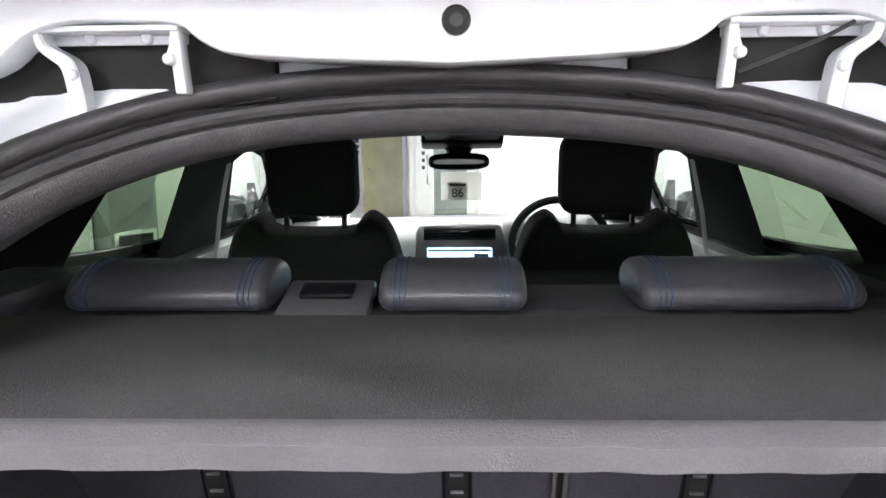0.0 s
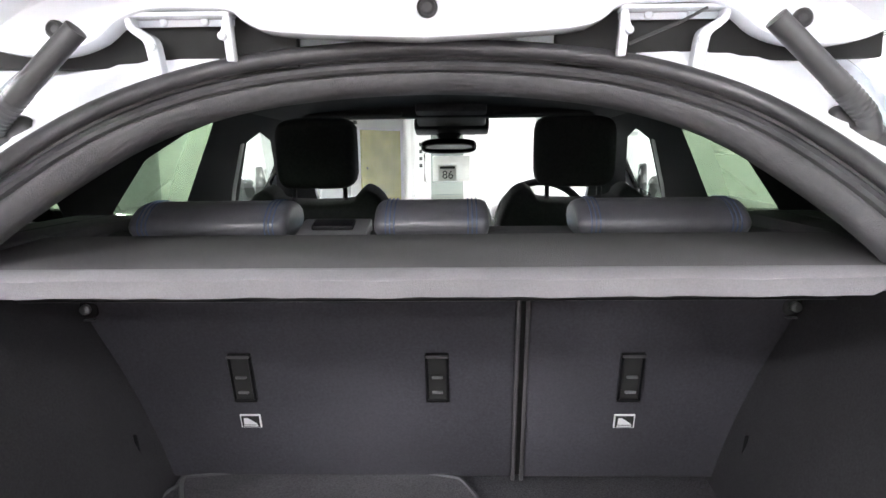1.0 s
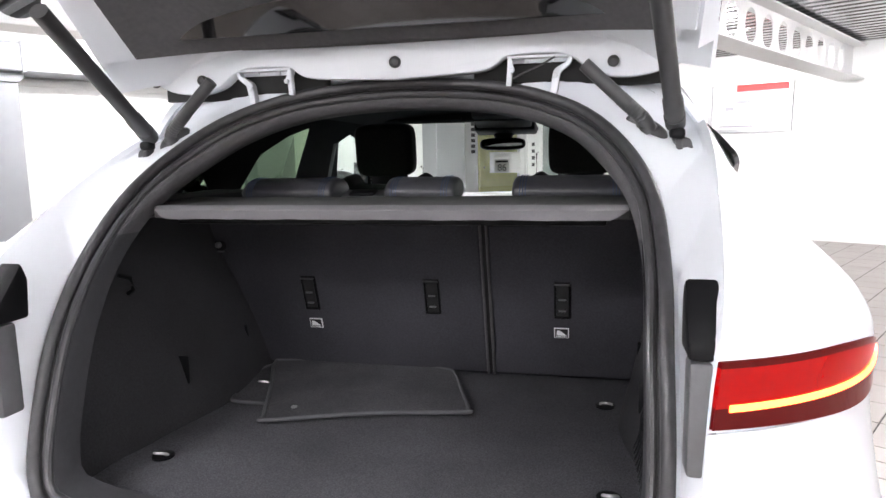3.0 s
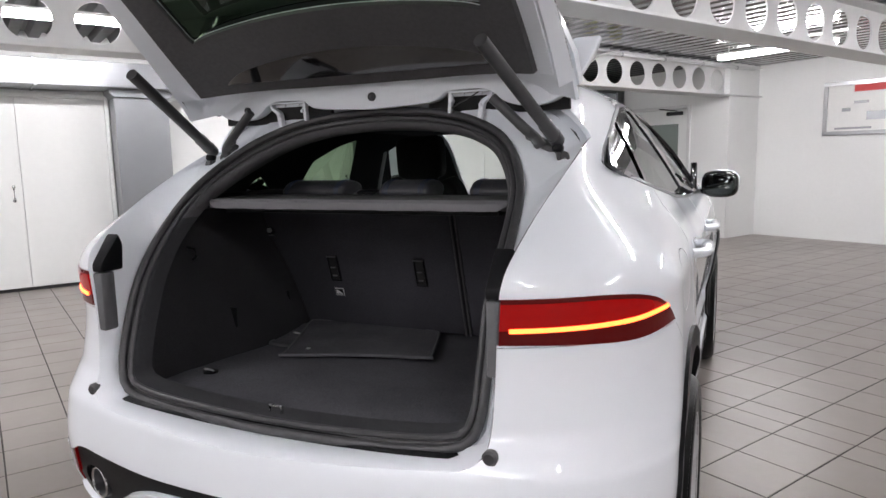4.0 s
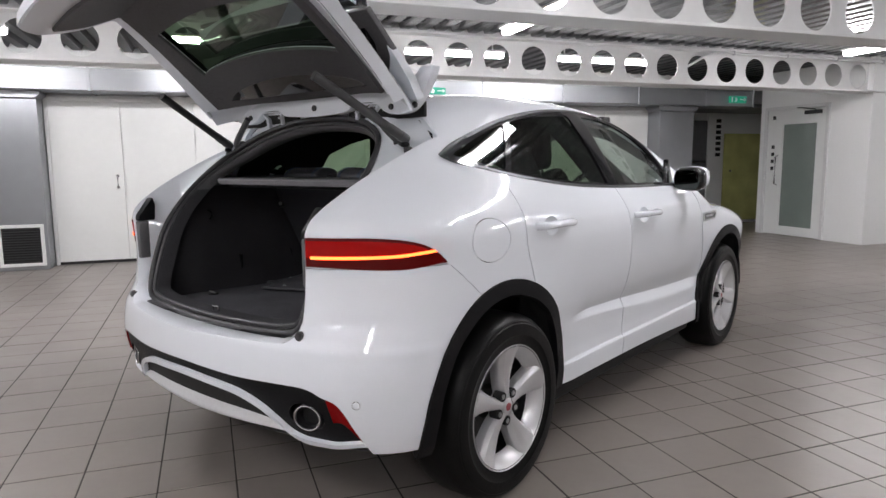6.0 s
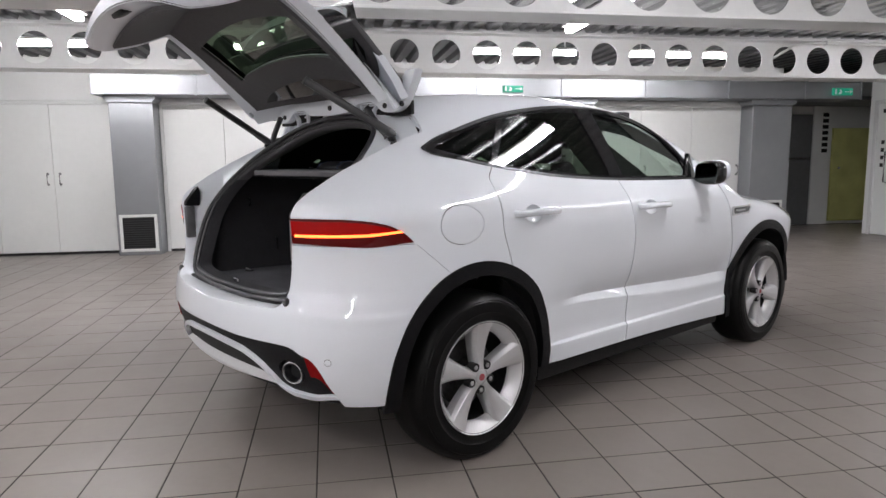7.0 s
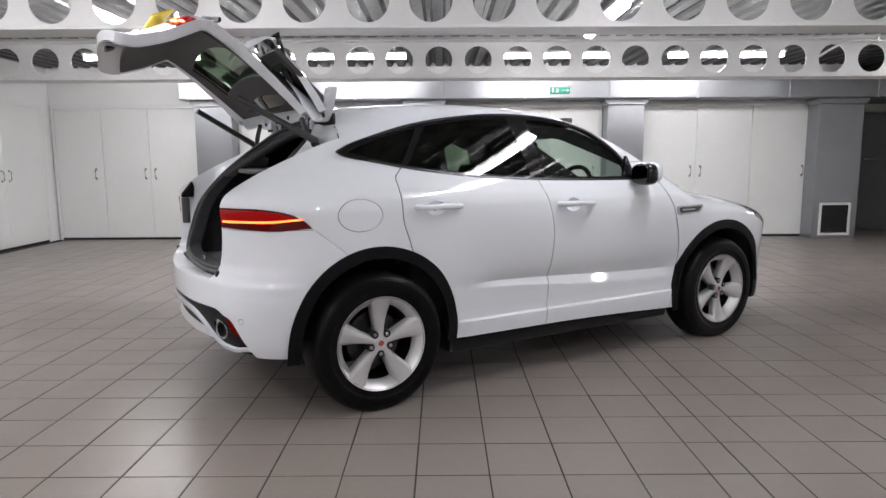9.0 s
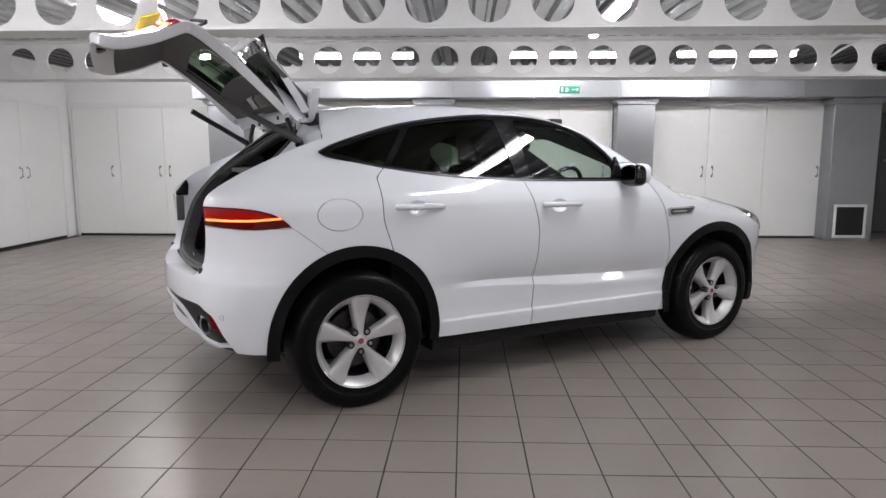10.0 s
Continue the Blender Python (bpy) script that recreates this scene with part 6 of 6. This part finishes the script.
# ================= cabin =================
def front_seat(s):
    seat = car_part("front_seat", "black front seat with suede back and winged shoulders")
    c = s * .385
    o = smooth_line([(-.155, .62), (-.235, .85), (-.236, 1.08), (-.205, 1.205), (-.158, 1.250), (-.126, 1.236), (-.104, 1.211), (0, 1.205), (.104, 1.211), (.126, 1.236), (.158, 1.250), (.205, 1.205), (.236, 1.08), (.235, .85), (.155, .62)], 4)
    bm = prism([(c + x, z) for x, z in o], .99, 1.12, "y")
    bmesh.ops.bevel(bm, geom=[e for e in bm.edges if abs(e.verts[0].co.y - e.verts[1].co.y) < 1e-6], offset=.016, segments=3, profile=.5, affect="EDGES")
    bm.transform(Matrix.Translation((0, 1.0, .62)) @ Matrix.Rotation(radians(7), 4, "X") @ Matrix.Translation((0, -1.0, -.62)))
    part("backrest", bm, M["suede"], seat, "black suede backrest")
    hr = moved(cushion((.238, .10, .207), power=6), Matrix.Translation((c, .985, 1.352)) @ Matrix.Rotation(radians(6), 4, "X"))
    part("headrest", hr, M["suede"], seat, "black block headrest")
    for dx in (-.078, .078):
        part("headrest_post", tube([(c + dx, 1.0, 1.16), (c + dx, .99, 1.27)], .0075, 10), M["chrome"], seat, "chrome headrest post")
    part("cushion", block(c - .26, c + .26, 1.06, 1.58, .50, .66, .05, 4), M["leather"], seat, "black leather cushion")
    part("base", block(c - .2, c + .2, 1.1, 1.5, .27, .505, .02), M["under"], seat)


front_seat(1)
front_seat(-1)

dash = car_part("dashboard", "grey-topped dashboard with centre vents and lit screen")
o = smooth_line([(2.02, .55), (1.98, .80), (2.0, .98), (2.06, 1.06), (2.16, 1.085), (2.38, 1.098)], 4)
o = [tuple(p) for p in o] + [(2.38, .50)]
part("top_pad", prism(o, -.76, .76, "x", .0), M["dash"], dash, "grey padded dashboard")
part("instrument_hood", moved(cushion((.40, .30, .14), power=3), Matrix.Translation((.385, 2.07, 1.085))), M["dash"], dash)
part("centre_surround", prism([(-.190, .80), (-.182, 1.084), (-.168, 1.110), (.168, 1.110), (.182, 1.084), (.190, .80)], 1.945, 2.03, "y", .010), M["satin"], dash, "satin silver centre surround")
part("vent_housing", block(-.150, .150, 1.936, 1.95, 1.048, 1.098, .006), M["gloss_black"], dash, "black centre vents")
for k in range(4):
    for a in (-.145, .005):
        part("vent_slat", block(a, a + .14, 1.930, 1.940, 1.056 + k * .011, 1.059 + k * .011, .001, 1), M["plastic"], dash, smooth=False)
part("screen", block(-.135, .135, 1.934, 1.946, .885, 1.016, .004), M["screen"], dash, "lit blue-white touch screen")
part("screen_bar", block(-.13, .13, 1.930, 1.933, 1.001, 1.011), M["white_ink"], dash, smooth=False)
part("screen_tile", block(.06, .12, 1.930, 1.933, .905, .992), M["stitch"], dash, smooth=False)
part("console", block(-.13, .13, 1.05, 1.96, .28, .66, .03, 3), M["plastic"], dash, "black centre console")

sw = car_part("steering_wheel", "black leather steering wheel with three spokes")
ring_m = Matrix.Translation((.385, 1.72, 1.055)) @ Matrix.Rotation(radians(66), 4, "X")
ringp = [(.185 * math.cos(q), .185 * math.sin(q), 0) for q in np.linspace(0, 2 * math.pi, 49)[:-1]]
part("rim", moved(tube(ringp, .016, 10, closed=True), ring_m), M["plastic"], sw)
part("boss", moved(cushion((.15, .13, .06), power=3.5), ring_m), M["leather"], sw)
for q in (0, math.pi, -math.pi / 2):
    part("spoke", moved(tube([(.06 * math.cos(q), .06 * math.sin(q), 0), (.178 * math.cos(q), .178 * math.sin(q), 0)], .018, 8, flat=.5), ring_m), M["satin"], sw, "satin spoke")
part("column", tube([(.385, 1.75, 1.04), (.385, 2.0, .94)], .045, 14), M["plastic"], sw)

im = car_part("rear_view_mirror", "black interior rear-view mirror hanging from the windscreen")
part("housing", moved(cushion((.222, .045, .062), power=3.2), Matrix.Translation((.0, 1.64, 1.376))), M["gloss_black"], im)
part("mirror_face", moved(cushion((.204, .008, .048), power=3.2), Matrix.Translation((.0, 1.615, 1.376))), M["mirror"], im, "mirror glass")
part("stem", tube([(.0, 1.65, 1.385), (.0, 1.67, 1.41), (.0, 1.68, 1.440)], [.030, .044, .060], 12, flat=.5), M["plastic"], im)
part("sensor_pod", prism([(1.60, 1.49), (1.60, 1.44), (1.70, 1.42), (1.80, 1.44), (1.82, 1.46)], -.135, .16, "x", .012), M["plastic"], im, "black sensor and lamp pod")
part("overhead_console", prism([(1.45, 1.545), (1.45, 1.50), (1.60, 1.45), (1.62, 1.50)], -.12, .145, "x", .01), M["ring"], im)
part("header_trim", block(-.57, .57, 1.485, 1.57, 1.480, 1.545, .01), M["headliner"], car, "dark trim above the windscreen")
for s in (1, -1):
    part("visor", block(*sorted((s * .17, s * .56)), 1.47, 1.62, 1.487, 1.503, .006), M["headliner"], car, "folded dark sun visor")
    part("door_card", block(*sorted((s * .80, s * .835)), .22, 2.15, .40, 1.13, .02), M["pillar"], car, "black inner door trim")
    part("door_top_roll", block(*sorted((s * .745, s * .82)), .22, 2.15, 1.06, 1.125, .02), M["lining"], car, "grey vinyl door top")
    part("seat_belt", tube([(s * .655, 1.125, 1.40), (s * .690, 1.115, 1.24), (s * .712, 1.10, 1.06)], .020, 8, flat=.12, up=(s, 0, .4)), M["belt"], car, "grey seat belt hanging at the pillar")
    part("quarter_shelf", block(*sorted((s * .60, s * .74)), -.28, .30, 1.19, 1.234, .016), M["lining_dark"], car, "dark grey lining beside the shelf")
    part("coat_hook", moved(cushion((.02, .03, .02), power=3), Matrix.Translation((s * .37, .22, 1.500))), M["satin"], car)
part("cabin_floor", block(-.75, .75, .3, 2.4, .26, .30), M["carpet"], car)

card = thing("number_card", "white card with the black number 86 hanging below the mirror", "card")
part("backing", block(-.066, .084, 1.648, 1.6505, 1.236, 1.338, .001, 1), M["card"], card)
part("label", block(-.042, .030, 1.646, 1.6478, 1.240, 1.302, .0004, 1), M["label_card"], card, "grey label")
part("heading_bar", block(-.036, .024, 1.6445, 1.6458, 1.287, 1.296), M["grille"], card, smooth=False)
part("cord", tube([(.0, 1.649, 1.334), (.0, 1.648, 1.36)], .0012, 6), M["paper"], card)
fc = bpy.data.curves.new("number", "FONT")
fc.body, fc.size, fc.extrude, fc.align_x, fc.align_y = "86", .046, .0005, "CENTER", "CENTER"
tmp = new("number", fc)
num = bpy.data.meshes.new_from_object(tmp.evaluated_get(bpy.context.evaluated_depsgraph_get()))
bpy.data.objects.remove(tmp)
num.transform(Matrix.Translation((-.005, 1.645, 1.261)) @ Matrix.Rotation(radians(90), 4, "X"))
num.materials.clear()
num.materials.append(M["ink"])
new("number", num).parent = card

# ================= floor tiles, one by one =================
TILE, SPACE = .3020, .007
NARROW = .1640                                  # two slim columns of cut tiles
tile_me = {}
for width in (TILE, NARROW):
    tile_bm = block(-width / 2 + SPACE / 2, width / 2 - SPACE / 2, -TILE / 2 + SPACE / 2, TILE / 2 - SPACE / 2, -.010, 0, .0012, 1)
    tile_me[width] = bpy.data.meshes.new("floor_tile")
    tile_bm.to_mesh(tile_me[width])
    tile_bm.free()
    tile_me[width].materials.append(M["tile"])
floor_ob = bpy.data.objects["floor"]
rng = random.Random(4)
JOINT = 1.880                                   # the joint where the slim columns begin
columns_u = [(JOINT - (i + .5) * TILE, TILE) for i in range(25)] + [(JOINT + (i + .5) * NARROW, NARROW) for i in range(2)]
columns_u += [(JOINT + 2 * NARROW + (i + .5) * TILE, TILE) for i in range(29)]
spots = []
for u, width in columns_u:
    for j in range(-20, 33):
        v = -1.521 + (j + .5) * TILE
        if U0 < u < 10.7 and V0 < v < 7.6:
            spots.append((u, v, width))
near = sorted(spots, key=lambda s: (s[0] - 1.2) ** 2 + (s[1] + 1.4) ** 2)
verts, faces = [], []
base = {w: np.array([v.co for v in tile_me[w].vertices]) for w in tile_me}
poly = [tuple(p.vertices) for p in tile_me[TILE].polygons]
for k, (u, v, width) in enumerate(near):
    dz, turn = rng.uniform(-.0007, .0004), rng.uniform(-.0018, .0018)
    u, v = u + rng.uniform(-.0007, .0007), v + rng.uniform(-.0007, .0007)
    if k < 290:
        ob = new("tile", tile_me[width])
        ob.parent = floor_ob
        ob.matrix_basis = Matrix.Translation((u, v, dz)) @ Matrix.Rotation(turn, 4, "Z")
    else:
        n0 = len(verts)
        verts += [(x + u - turn * y, y + v + turn * x, z + dz) for x, y, z in base[width]]
        faces += [tuple(i + n0 for i in f) for f in poly]
rest = solid("tiles", verts, faces, M["tile"], floor_ob, smooth=False)
rest["kind"] = "stuff"
